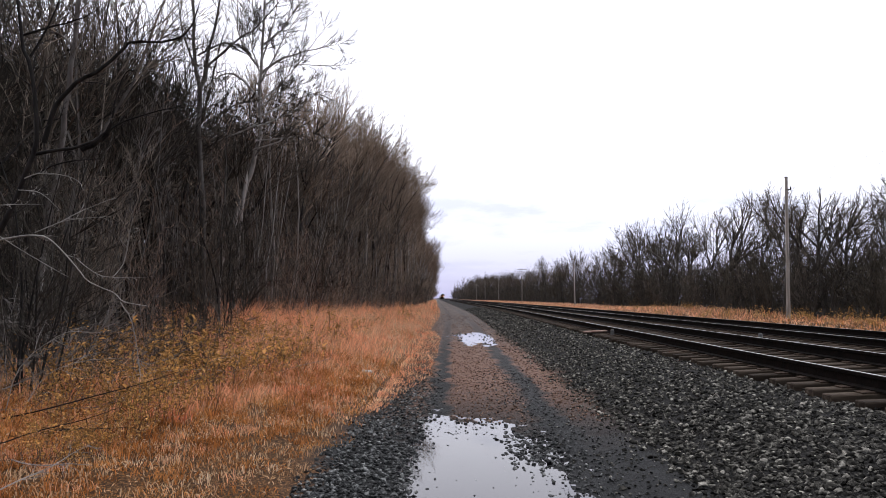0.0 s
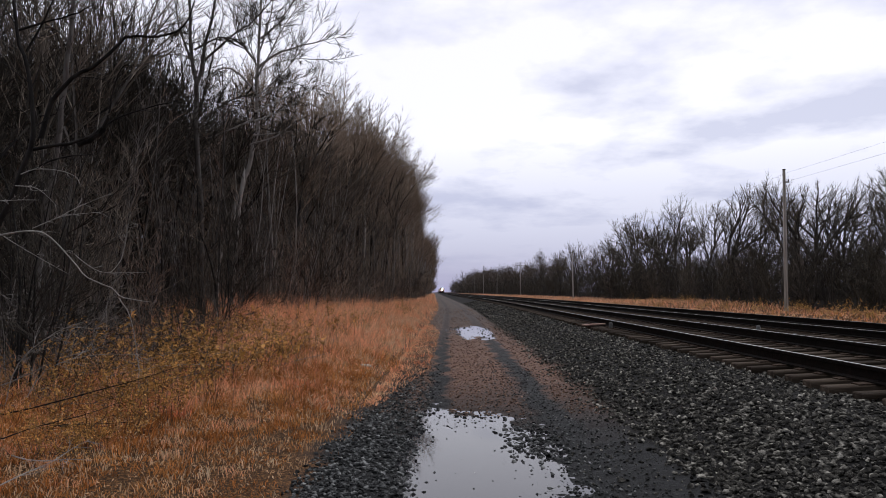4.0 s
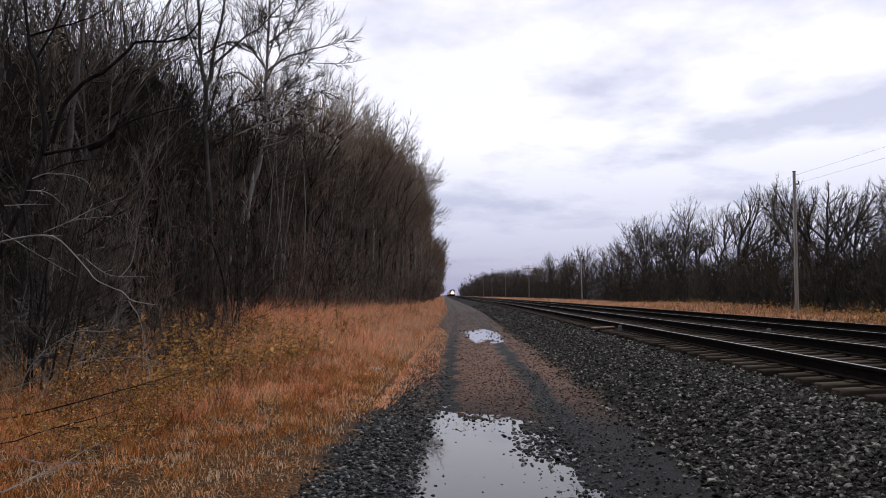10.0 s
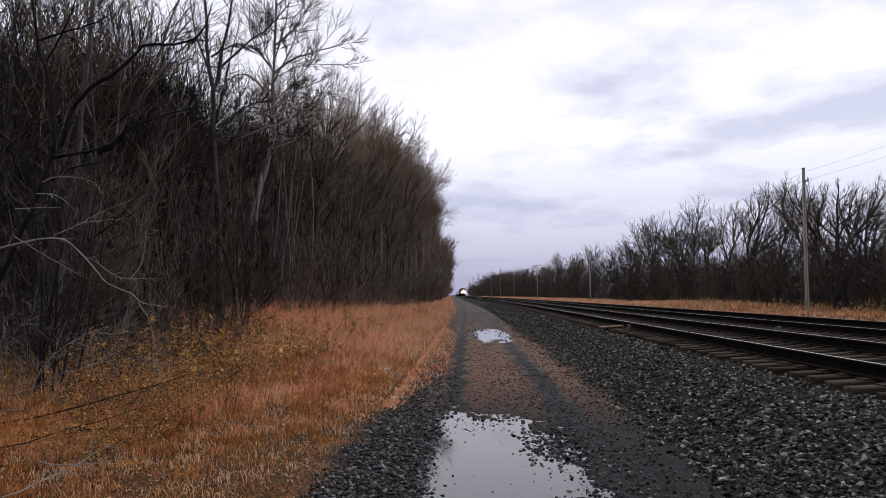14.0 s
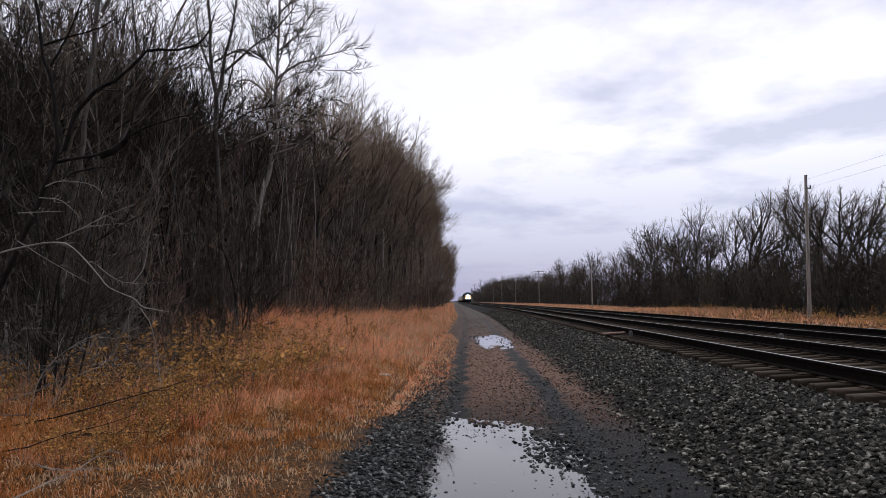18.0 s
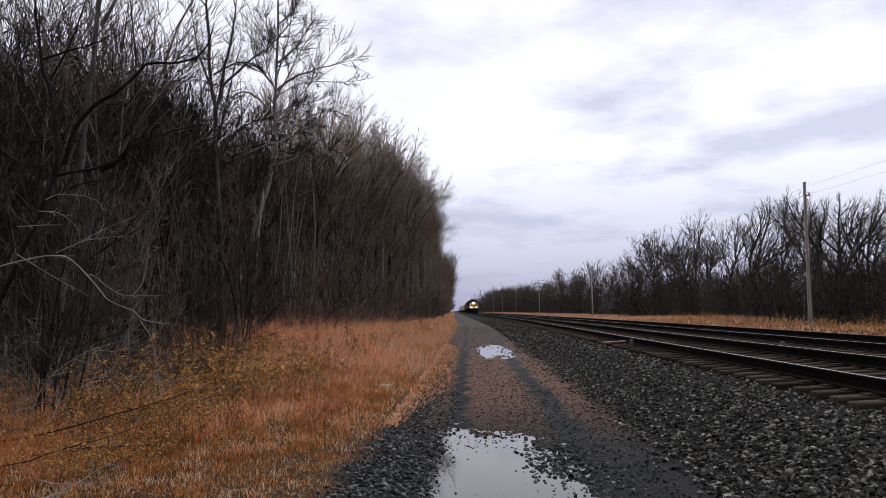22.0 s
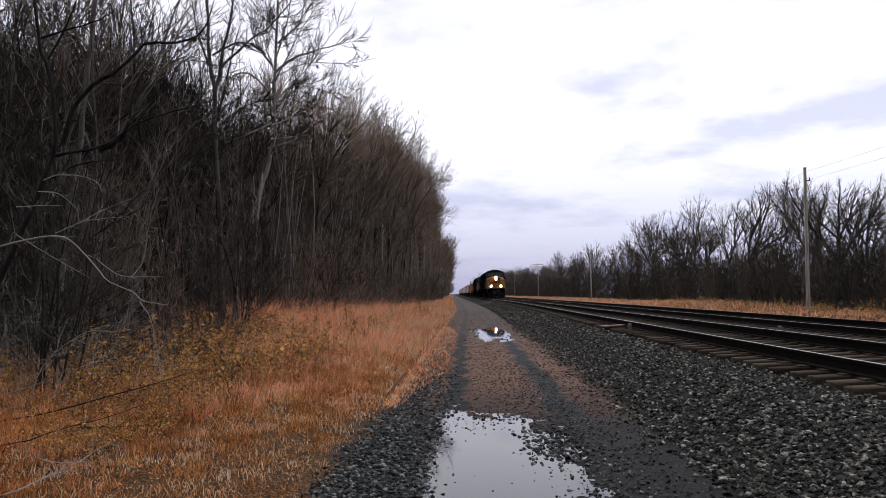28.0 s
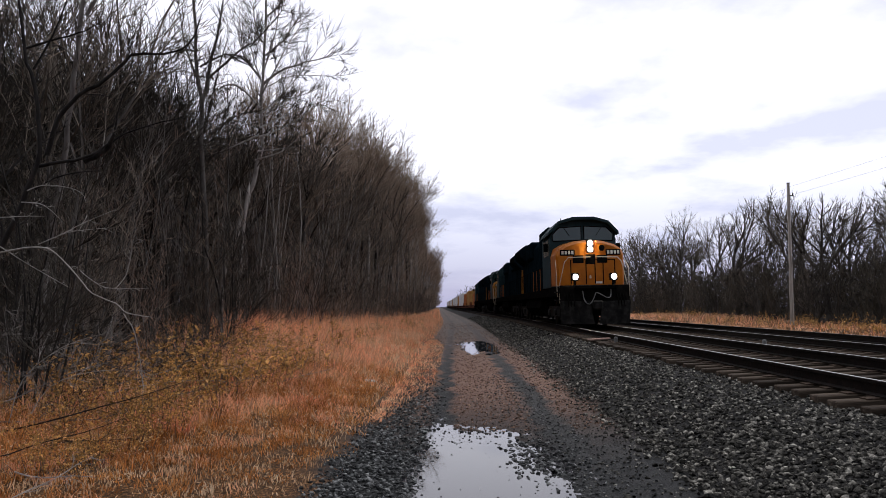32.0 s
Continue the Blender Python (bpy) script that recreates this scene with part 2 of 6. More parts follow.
def ground_surface():
    """Ballast grey, wet dark road, brown grit strip and straw litter, told apart by the distance from the track."""
    m = bpy.data.materials.new("gravel_and_soil")
    m.use_nodes = True
    nt = m.node_tree
    N, L = nt.nodes.new, nt.links.new
    bs = nt.nodes["Principled BSDF"]
    at = N("ShaderNodeAttribute")
    at.attribute_name = "across"
    tc = N("ShaderNodeTexCoord")

    def noise(scale, detail=5, rough=0.6):
        n = N("ShaderNodeTexNoise")
        n.inputs["Scale"].default_value, n.inputs["Detail"].default_value, n.inputs["Roughness"].default_value = scale, detail, rough
        L(tc.outputs["Object"], n.inputs["Vector"])
        return n.outputs["Fac"]

    def ramp(fac, stops):
        r = N("ShaderNodeValToRGB")
        els = r.color_ramp.elements
        while len(els) < len(stops):
            els.new(0.5)
        for i, (p, c) in enumerate(stops):
            els[i].position, els[i].color = p, (*c, 1)
        L(fac, r.inputs[0])
        return r.outputs[0]

    def math_(op, a, b):
        k = N("ShaderNodeMath")
        k.operation = op
        for i, v in enumerate((a, b)):
            if isinstance(v, (int, float)):
                k.inputs[i].default_value = v
            else:
                L(v, k.inputs[i])
        return k.outputs[0]

    def mix(fac, a, b):
        k = N("ShaderNodeMix")
        k.data_type = "RGBA"
        L(fac, k.inputs[0]); L(a, k.inputs[6]); L(b, k.inputs[7])
        return k.outputs[2]

    def step(v, lo, hi):
        k = N("ShaderNodeMapRange")
        k.interpolation_type = "SMOOTHSTEP"
        k.inputs[1].default_value, k.inputs[2].default_value = lo, hi
        L(v, k.inputs[0])
        return k.outputs[0]
    wob = math_("MULTIPLY", math_("SUBTRACT", noise(1.1, 4), 0.5), 0.9)
    x = math_("ADD", at.outputs["Fac"], wob)
    fine, mid = noise(38, 4, 0.7), noise(34, 5, 0.8)
    # near-black lows put the shade between the ballast stones into the colour
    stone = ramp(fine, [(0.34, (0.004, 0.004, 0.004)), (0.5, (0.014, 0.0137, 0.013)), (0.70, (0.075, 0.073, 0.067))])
    wet = ramp(fine, [(0.3, (0.008, 0.009, 0.009)), (0.55, (0.020, 0.021, 0.021)), (0.75, (0.043, 0.042, 0.040))])
    brown = ramp(fine, [(0.3, (0.040, 0.021, 0.014)), (0.5, (0.165, 0.090, 0.060)), (0.72, (0.32, 0.20, 0.14))])
    # the dark end paints in the shade of gaps between grass blades
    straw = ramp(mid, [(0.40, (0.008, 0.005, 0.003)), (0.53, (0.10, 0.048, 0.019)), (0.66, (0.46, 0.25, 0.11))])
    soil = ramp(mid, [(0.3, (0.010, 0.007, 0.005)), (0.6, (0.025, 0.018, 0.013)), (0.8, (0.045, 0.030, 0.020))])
    sp = N("ShaderNodeSeparateXYZ")
    L(tc.outputs["Object"], sp.inputs[0])
    reach = math_("MULTIPLY", math_("MULTIPLY", step(sp.outputs[1], 9.0, 15.0), math_("SUBTRACT", 1.0, step(sp.outputs[1], 24.0, 42.0))), 0.62)
    c = mix(step(math_("SUBTRACT", x, reach), -1.55, -0.6), straw, brown)
    fade = math_("SUBTRACT", 1.0, math_("MULTIPLY", step(sp.outputs[1], 16.0, 50.0), 0.6))
    # the road turns greyer farther on
    grey = ramp(fine, [(0.3, (0.020, 0.0165, 0.0145)), (0.5, (0.062, 0.052, 0.045)), (0.72, (0.16, 0.138, 0.12))])
    greyer = math_("MULTIPLY", math_("MULTIPLY", step(sp.outputs[1], 16.0, 46.0), step(x, -1.3, -0.6)), 0.8)
    c = mix(greyer, c, grey)
    # two wet wheel ruts and a grit crown
    for centre, half in ((-0.20, 0.17), (1.34, 0.22)):
        d = math_("ABSOLUTE", math_("SUBTRACT", x, centre), 0)
        inv = math_("MULTIPLY", math_("SUBTRACT", 1.0, step(d, half * 0.5, half * 1.5)), fade)
        c = mix(inv, c, wet)
    # the near stretch by the puddle is wet all over
    near = math_("SUBTRACT", 1.0, step(math_("ADD", sp.outputs[1], math_("MULTIPLY", wob, 3.0)), 7.5, 15.0))
    road = math_("MULTIPLY", step(x, -1.45, -1.1), near)
    c = mix(road, c, wet)
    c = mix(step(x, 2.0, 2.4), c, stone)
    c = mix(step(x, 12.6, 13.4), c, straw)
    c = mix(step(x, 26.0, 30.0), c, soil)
    # soil pushed 1.6 m outward, putting the shade of the wood's hollow into colour
    shade_reach = math_("MULTIPLY", math_("MULTIPLY", step(sp.outputs[1], 8.0, 10.5), math_("SUBTRACT", 1.0, step(sp.outputs[1], 15.0, 25.0))), 1.6)
    left = math_("SUBTRACT", 1.0, step(math_("SUBTRACT", x, shade_reach), -7.2, -5.2))
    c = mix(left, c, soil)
    bs.inputs["Specular IOR Level"].default_value = 0.06
    L(c, bs.inputs["Base Color"])
    dry = step(x, 2.0, 2.5)
    rg = N("ShaderNodeMapRange")
    rg.inputs[3].default_value, rg.inputs[4].default_value = 0.62, 0.85
    L(dry, rg.inputs[0]); L(rg.outputs[0], bs.inputs["Roughness"])
    bp = N("ShaderNodeBump")
    bp.inputs["Strength"].default_value, bp.inputs["Distance"].default_value = 0.8, 0.02
    L(fine, bp.inputs["Height"]); L(bp.outputs[0], bs.inputs["Normal"])
    return m


GROUND = ground_surface()


# ---------------------------------------------------------------- builders
class Shape:
    """Gathers vertices and faces of one mesh."""

    def __init__(self):
        self.v, self.f = [], []

    def add(self, verts, faces):
        k = len(self.v)
        self.v.extend(verts)
        self.f.extend(tuple(i + k for i in f) for f in faces)
        return self

    def box(self, x0, x1, y0, y1, z0, z1, b=0.0):
        """A block; b cuts its edges at 45 degrees."""
        if b <= 0:
            v = [(x, y, z) for z in (z0, z1) for y in (y0, y1) for x in (x0, x1)]
            return self.add(v, [(0, 2, 3, 1), (4, 5, 7, 6), (0, 1, 5, 4), (2, 6, 7, 3), (0, 4, 6, 2), (1, 3, 7, 5)])
        bm = bmesh.new()
        bmesh.ops.create_cube(bm, size=1)
        bmesh.ops.transform(bm, matrix=Matrix.Translation(((x0 + x1) / 2, (y0 + y1) / 2, (z0 + z1) / 2)) @
                            Matrix.Diagonal((x1 - x0, y1 - y0, z1 - z0, 1)), verts=bm.verts)
        bmesh.ops.bevel(bm, geom=bm.edges[:], offset=b, segments=1, affect="EDGES")
        return self.take(bm)

    def take(self, bm):
        bm.verts.index_update()
        self.add([tuple(p.co) for p in bm.verts], [[q.index for q in f.verts] for f in bm.faces])
        bm.free()
        return self

    def tube(self, pts, radii, sides=6, tip=False):
        """A tapered tube along pts; tip closes it to a point."""
        k = len(self.v)
        n = len(pts)
        u = None
        for i, p in enumerate(pts):
            a = Vector(pts[max(i - 1, 0)])
            c = Vector(pts[min(i + 1, n - 1)])
            d = (c - a).normalized() if (c - a).length > 1e-9 else Vector((0, 0, 1))
            if u is None:
                u = d.cross(Vector((0.31, 0.9, 0.2)))
            u = u - d * u.dot(d)
            if u.length < 1e-6:
                u = d.orthogonal()
            u.normalize()
            w = d.cross(u)
            p = Vector(p)
            if tip and i == n - 1:
                self.v.append(tuple(p))
                break
            for s in range(sides):
                g = 2 * math.pi * s / sides
                self.v.append(tuple(p + (u * math.cos(g) + w * math.sin(g)) * radii[i]))
        for i in range(n - 1):
            for s in range(sides):
                a, b = k + i * sides + s, k + i * sides + (s + 1) % sides
                if tip and i == n - 2:
                    self.f.append((a, b, k + (n - 1) * sides))
                else:
                    self.f.append((a, b, b + sides, a + sides))
        if not tip:
            self.f.append(tuple(k + (n - 1) * sides + s for s in range(sides)))
            self.f.append(tuple(k + s for s in reversed(range(sides))))
        return self

    def prism(self, outline, y0, y1):
        """An outline in x, z, extruded along y."""
        n = len(outline)
        v = [(x, y0, z) for x, z in outline] + [(x, y1, z) for x, z in outline]
        f = [(i, (i + 1) % n, (i + 1) % n + n, i + n) for i in range(n)]
        return self.add(v, f + [tuple(reversed(range(n))), tuple(range(n, 2 * n))])

    def side_prism(self, outline, x0, x1):
        """An outline in y, z, extruded along x."""
        n = len(outline)
        v = [(x0, y, z) for y, z in outline] + [(x1, y, z) for y, z in outline]
        f = [(i, (i + 1) % n, (i + 1) % n + n, i + n) for i in range(n)]
        return self.add(v, f + [tuple(reversed(range(n))), tuple(range(n, 2 * n))])

    def disc(self, c, axis, r, depth, sides=16):
        a = Vector(axis).normalized()
        return self.tube([Vector(c), Vector(c) + a * depth], [r, r], sides)

    def mesh(self, name, material, smooth=False):
        me = bpy.data.meshes.new(name)
        me.from_pydata(self.v, [], self.f)
        me.materials.append(material)
        if smooth:
            me.polygons.foreach_set("use_smooth", [True] * len(me.polygons))
        me.update()
        return me


def part(name, shape, material, parent=None, label="", smooth=False):
    ob = new(name, shape.mesh(name, material, smooth))
    ob.parent = parent
    if label:
        ob["label"] = label
    return ob


def fast_mesh(name, co, tri, material):
    """A mesh from numpy arrays of places and triangles."""
    me = bpy.data.meshes.new(name)
    me.vertices.add(len(co))
    me.vertices.foreach_set("co", np.asarray(co, np.float32).ravel())
    me.loops.add(tri.size)
    me.loops.foreach_set("vertex_index", np.asarray(tri, np.int32).ravel())
    me.polygons.add(len(tri))
    me.polygons.foreach_set("loop_start", np.arange(0, tri.size, 3, dtype=np.int32))
    me.materials.append(material)
    me.update(calc_edges=True)
    me.validate()
    me.shade_flat()
    return me


# ---------------------------------------------------------------- plan
TURN = 0.0219          # the line bends to the left by this slope past 70 m


def bend(y):
    y = np.asarray(y, float)
    return np.where(y < 50, 0.0, np.where(y < 90, -TURN * (y - 50) ** 2 / 80, -TURN * (y - 70)))


def bent(x, y):
    return float(x + bend(y))


TRACK_X = (5.65, 10.2)
RAIL_Z = 0.78
CANT = 0.07
GAUGE = 1.505
RNG = np.random.default_rng(7)


def wobble(x, y, s, seed=0.0):
    return noise.noise(Vector((x * s, y * s, seed)))


PUDDLES = ((0.33, 7.0, 0.92, 3.6), (0.9, 29.5, 0.88, 5.6))   # centre x, y, half width, half length


def height(x, y):
    """Ground height; x is measured from the line's bend."""
    z = 0.0
    if x < -1.1:
        z += min(0.10, (-1.1 - x) * 0.05)
    if x > 2.1:
        z += 0.50 * min(1.0, (x - 2.1) / 2.0)
    for cx in TRACK_X:
        if abs(x - cx) < 2.2:
            z += (x - cx) * CANT / GAUGE * min(1.0, (2.2 - abs(x - cx)) / 0.6)
    if x > 12.2:
        z -= 0.16 * min(1.0, (x - 12.2) / 1.6)
    if -1.2 < x < 2.2:
        z += 0.012 * wobble(x, y, 1.3) + 0.016 * wobble(x, y, 4.0, 4.0) + 0.008 * wobble(x, y, 11.0, 1.0)
        z -= 0.02 * math.exp(-((x + 0.22) / 0.2) ** 2) + 0.02 * math.exp(-((x - 1.5) / 0.3) ** 2)
        if y > 20:
            z += 0.022 * wobble(x, y * 0.3, 2.4, 6.0)
        for cx, cy, hw, hl in PUDDLES:
            d = math.hypot((x - cx) / hw, (y - cy) / hl)
            if d < 1.6:
                z -= 0.075 * max(0.0, 1.25 - d) * (1 if d > 0.5 else 1)
    else:
        z += 0.03 * wobble(x, y, 0.5, 2.0) * (0.4 if x > 2.1 else 1)
    if x < -7 or x > 14:
        z += 0.25 * wobble(x, y, 0.06, 9.0) * min(1.0, (abs(x) - 7) / 10)
    return z


def build_ground():
    xs = [-1500, -700, -300, -150, -80, -50, -35, -25, -20, -16, -13, -11, -9.5, -8, -7, -6, -5, -4.2, -3.5, -2.8, -2.2, -1.7]
    xs += [round(-1.4 + 0.05 * i, 3) for i in range(76)]
    xs += [2.5, 2.8, 3.1, 3.5, 3.8, 4.1, 4.5, 5, 5.65, 6.3, 7, 7.7, 8.5, 9.4, 10.2, 11, 11.6, 12.2, 12.8, 13.4, 14.2, 16, 19, 23, 27, 32, 40, 55, 80,
           150, 300, 700, 1500]
    ys = [-1200, -300, -80, -30, -12, -5, -1, 1, 2, 3]
    y = 3.4
    while y < 1600:
        ys.append(y)
        y += 0.055 if y < 11 else y * 0.006 if y < 40 else y * 0.02 if y < 150 else y * 0.06
    ys.append(2600)
    co = [(bent(x, y), y, height(x, y)) for y in ys for x in xs]
    w = len(xs)
    tri = []
    for j in range(len(ys) - 1):
        for i in range(w - 1):
            a = j * w + i
            tri += [(a, a + 1, a + w + 1), (a, a + w + 1, a + w)]
    me = fast_mesh("ground", np.array(co), np.array(tri), GROUND)
    me.polygons.foreach_set("use_smooth", [True] * len(me.polygons))
    at = me.attributes.new("across", "FLOAT", "POINT")
    at.data.foreach_set("value", np.tile(np.array(xs, np.float32), len(ys)))
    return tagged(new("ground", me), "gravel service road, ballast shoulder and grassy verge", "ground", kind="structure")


ground = build_ground()


def build_water():
    for cx, cy, hw, hl in PUDDLES:
        s = Shape()
        n = 40
        ring = [(cx + hw * 1.6 * math.cos(2 * math.pi * i / n), cy + hl * 1.6 * math.sin(2 * math.pi * i / n), -0.034) for i in range(n)]
        s.add(ring, [tuple(range(n))])
        tagged(part("puddle", s, WATER), "shallow rain puddle reflecting the pale sky", "puddle", kind="structure")


build_water()


# ---------------------------------------------------------------- tracks
def rail_profile():
    return [(-0.076, 0), (0.076, 0), (0.076, 0.012), (0.012, 0.03), (0.012, 0.13), (0.036, 0.14), (0.036, 0.172), (0.026, 0.178),
            (-0.026, 0.178), (-0.036, 0.172), (-0.036, 0.14), (-0.012, 0.13), (-0.012, 0.03), (-0.076, 0.012)]


def line_ys():
    out, y = [], -40.0
    while y < 1000:
        out.append(y)
        y += 4 if y < 120 else 25
    return out


def build_rail(x, top, parent):
    prof, ys = rail_profile(), line_ys()
    n = len(prof)
    side, head = Shape(), Shape()
    v = [(bent(x, y) + px, y, top - 0.178 + pz) for y in ys for px, pz in prof]
    f = [(j * n + i, j * n + (i + 1) % n, (j + 1) * n + (i + 1) % n, (j + 1) * n + i) for j in range(len(ys) - 1) for i in range(n)]
    side.add(v, f)
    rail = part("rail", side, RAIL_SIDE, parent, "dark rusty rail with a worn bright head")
    hv = [(bent(x, y) + px, y, top + 0.002) for y in ys for px in (-0.024, 0.024)]
    head.add(hv, [(2 * j, 2 * j + 1, 2 * j + 3, 2 * j + 2) for j in range(len(ys) - 1)])
    part("running_surface", head, RAIL_TOP, rail, "polished steel running surface")
    return rail


def build_track(name, cx, near_ties):
    track = tagged(new(name), "straight railway track with timber ties on grey ballast", "railway track", kind="structure")
    for s in (-1, 1):
        build_rail(cx + s * GAUGE / 2, RAIL_Z + s * CANT / 2, track)
    tie = Shape().box(-1.3, 1.3, -0.115, 0.115, -0.18, 0.0, 0.012).mesh("tie", TIE)
    plate = Shape().box(-0.19, 0.19, -0.09, 0.09, 0.0, 0.015).mesh("tie_plate", STEEL)
    far = Shape()
    tilt = math.atan(CANT / GAUGE)
    y, k = -6.0, 0
    rnd = random.Random(int(cx * 10))
    while y < 330:
        z = RAIL_Z - 0.178 - 0.017
        m = pose(bent(cx, y) + rnd.uniform(-0.05, 0.05), y, z, 0, -math.degrees(tilt), rnd.uniform(-1.2, 1.2))
        if k < near_ties and y > 3:
            t = new("tie", tie)
            t.parent, t.matrix_basis = track, m
            if k < 60:
                for s in (-1, 1):
                    p = new("tie_plate", plate)
                    p.parent, p.matrix_basis = t, pose(s * GAUGE / 2, 0, 0.001)
            k += 1
        else:
            far.add([tuple(m @ Vector(c)) for c in
                     [(a, b, c) for c in (-0.18, 0) for b in (-0.115, 0.115) for a in (-1.3, 1.3)]],
                    [(4, 5, 7, 6), (0, 1, 5, 4), (2, 6, 7, 3), (0, 4, 6, 2), (1, 3, 7, 5)])
        y += 0.53 * (1 if y < 160 else 2)
    tagged(part("far_ties", far, TIE, track), kind="stuff")
    return track


build_track("track_near", TRACK_X[0], 200)
build_track("track_far", TRACK_X[1], 120)


# ---------------------------------------------------------------- trees
def rod(rnd, start, d, length, r, segs, wander, lift):
    """A wandering line of points and its radii."""
    pts, rad, p = [Vector(start)], [r], Vector(start)
    d = Vector(d).normalized()
    for i in range(segs):
        d = (d + Vector((rnd.gauss(0, wander), rnd.gauss(0, wander), rnd.gauss(0, wander) + lift))).normalized()
        p = p + d * (length / segs)
        pts.append(p.copy())
        rad.append(r * (1 - (i + 1) / segs * 0.72))
    return pts, rad


def along(pts, t):
    f = t * (len(pts) - 1)
    i = min(int(f), len(pts) - 2)
    return pts[i].lerp(pts[i + 1], f - i), (pts[i + 1] - pts[i]).normalized()


def aside(rnd, d, angle):
    """A direction at an angle to d, turned at random."""
    o = d.orthogonal().normalized()
    o.rotate(Matrix.Rotation(rnd.uniform(0, 2 * math.pi), 3, d))
    return (d * math.cos(angle) + o * math.sin(angle)).normalized()


def spray(rnd, crown, lp, ln, r0, subs, twigs, fine, lift, first=0.2):
    """Side shoots and twigs along a limb."""
    for j in range(subs):
        q, e = along(lp, rnd.uniform(first, 0.98))
        sl = ln * rnd.uniform(0.25, 0.5)
        sp, sr = rod(rnd, q, aside(rnd, e, rnd.uniform(0.5, 0.95)), sl, max(fine * 1.2, r0 * 0.4), 2 if fine < 0.014 else 1, 0.16, lift)
        crown.tube(sp, sr, 3, True)
        for n in range(twigs):
            a, b = along(sp, rnd.uniform(0.15, 1.0))
            tp, tr_ = rod(rnd, a, aside(rnd, b, rnd.uniform(0.25, 0.75)), sl * rnd.uniform(0.4, 1.0), fine, 1, 0.15, lift + 0.12)
            crown.tube(tp, tr_, 3, True)


def grow(seed, tall, girth, limbs, bare=0.3, spread=0.8, subs=5, twigs=4, reach=0.34, stems=1, lean=(0, 0), fine=0.011, lift=0.05,
         wander=0.06, apart=0.12, fork=0.36, split=False):
    """Trunk and crown shapes of a leafless tree."""
    rnd = random.Random(seed)
    trunk, crown, each = Shape(), Shape(), []
    for k in range(stems):
        if split:
            trunk = Shape()
            each.append(trunk)
        g = apart if stems > 1 else 0.03
        d = Vector((lean[0] + rnd.gauss(0, g), lean[1] + rnd.gauss(0, g), 1))
        h = tall * (1 if k == 0 else rnd.uniform(0.7, 0.95))
        start = (rnd.gauss(0, 0.15), rnd.gauss(0, 0.15), -0.3) if stems > 1 else (0, 0, -0.3)
        pts, rad = rod(rnd, start, d, h, girth * (1 if k == 0 else 0.8), 8, wander, 0.02)
        rad[0] *= 1.25
        trunk.tube(pts, rad, 6 if girth > 0.05 else 4, True)
        for i in range(limbs):
            t = bare + (1 - bare) * (i + rnd.random()) / limbs * 0.97
            p, dd = along(pts, t)
            r0 = max(fine * 1.3, girth * (1 - 0.72 * t) * rnd.uniform(0.6, 1.4) * fork)
            ln = tall * reach * (1.15 - 0.75 * t) * rnd.uniform(0.6, 1.15)
            lp, lr = rod(rnd, p, aside(rnd, dd, spread * rnd.uniform(0.7, 1.2)), ln, r0, 4 if fine < 0.016 else 3, 0.17, lift)
            (trunk if r0 > 0.03 else crown).tube(lp, lr, 4 if r0 > 0.03 else 3, True)
            spray(rnd, crown, lp, ln, r0, subs, twigs, fine, lift)
    return (*each, crown) if split else (trunk, crown)


def fan_tree(seed, tall, girth, fine, depth=5, fork=3, wide=1.0, low=0, bole=0.25, tips=3):
    """Trunk and crown of a leafless tree whose limbs fork upward into a rounded crown; low: small limbs on the bole."""
    rnd = random.Random(seed)
    trunk, crown = Shape(), Shape()

    def limb(p, d, ln, r, k):
        pts, rad = rod(rnd, p, d, ln, r, 3 if k > 3 else 2 if k > 1 and fine < 0.012 else 1, 0.10, 0.03)
        rad = [r * (1 - 0.3 * i / (len(pts) - 1)) for i in range(len(pts))]
        (trunk if r > 0.045 else crown).tube(pts, rad, 5 if r > 0.06 else 3, k < 2)
        if k == 0:
            return
        n = fork if k > 1 else tips
        for i in range(n):
            q, e = along(pts, 1.0 if i == 0 else rnd.uniform(0.3, 1.0))
            a = rnd.uniform(0.1, 0.3) if i == 0 else rnd.uniform(0.4, 0.85) * (wide if k > 2 else 0.5 + 0.5 * wide)
            nd = aside(rnd, e, a) + Vector((0, 0, 0.12))
            limb(q, nd.normalized(), ln * rnd.uniform(0.62, 0.86), max(fine, r * (0.7 if i == 0 else 0.55)), k - 1)
    stem = tall * bole * rnd.uniform(0.85, 1.2)
    pts, rad = rod(rnd, (0, 0, -0.3), (rnd.gauss(0, 0.05), rnd.gauss(0, 0.05), 1), stem + 0.3, girth, 4, 0.04, 0.02)
    trunk.tube(pts, [girth * 1.3] + [girth] * 4, 7, True)
    for i in range(low):
        q, e = along(pts, rnd.uniform(0.12, 1.0))
        limb(q, aside(rnd, e, rnd.uniform(0.5, 1.1)), tall * rnd.uniform(0.06, 0.11), max(fine, girth * 0.2), 3)
    rise = tall * 0.287 * (1 - bole)
    for i in range(3):
        limb(pts[-1] if i else pts[-1] - Vector((0, 0, 0.1)),
             aside(rnd, Vector((0, 0, 1)), (rnd.uniform(0.1, 0.3) if i == 0 else rnd.uniform(0.4, 0.8)) * wide), rise, girth * 0.66, depth)
    return trunk, crown


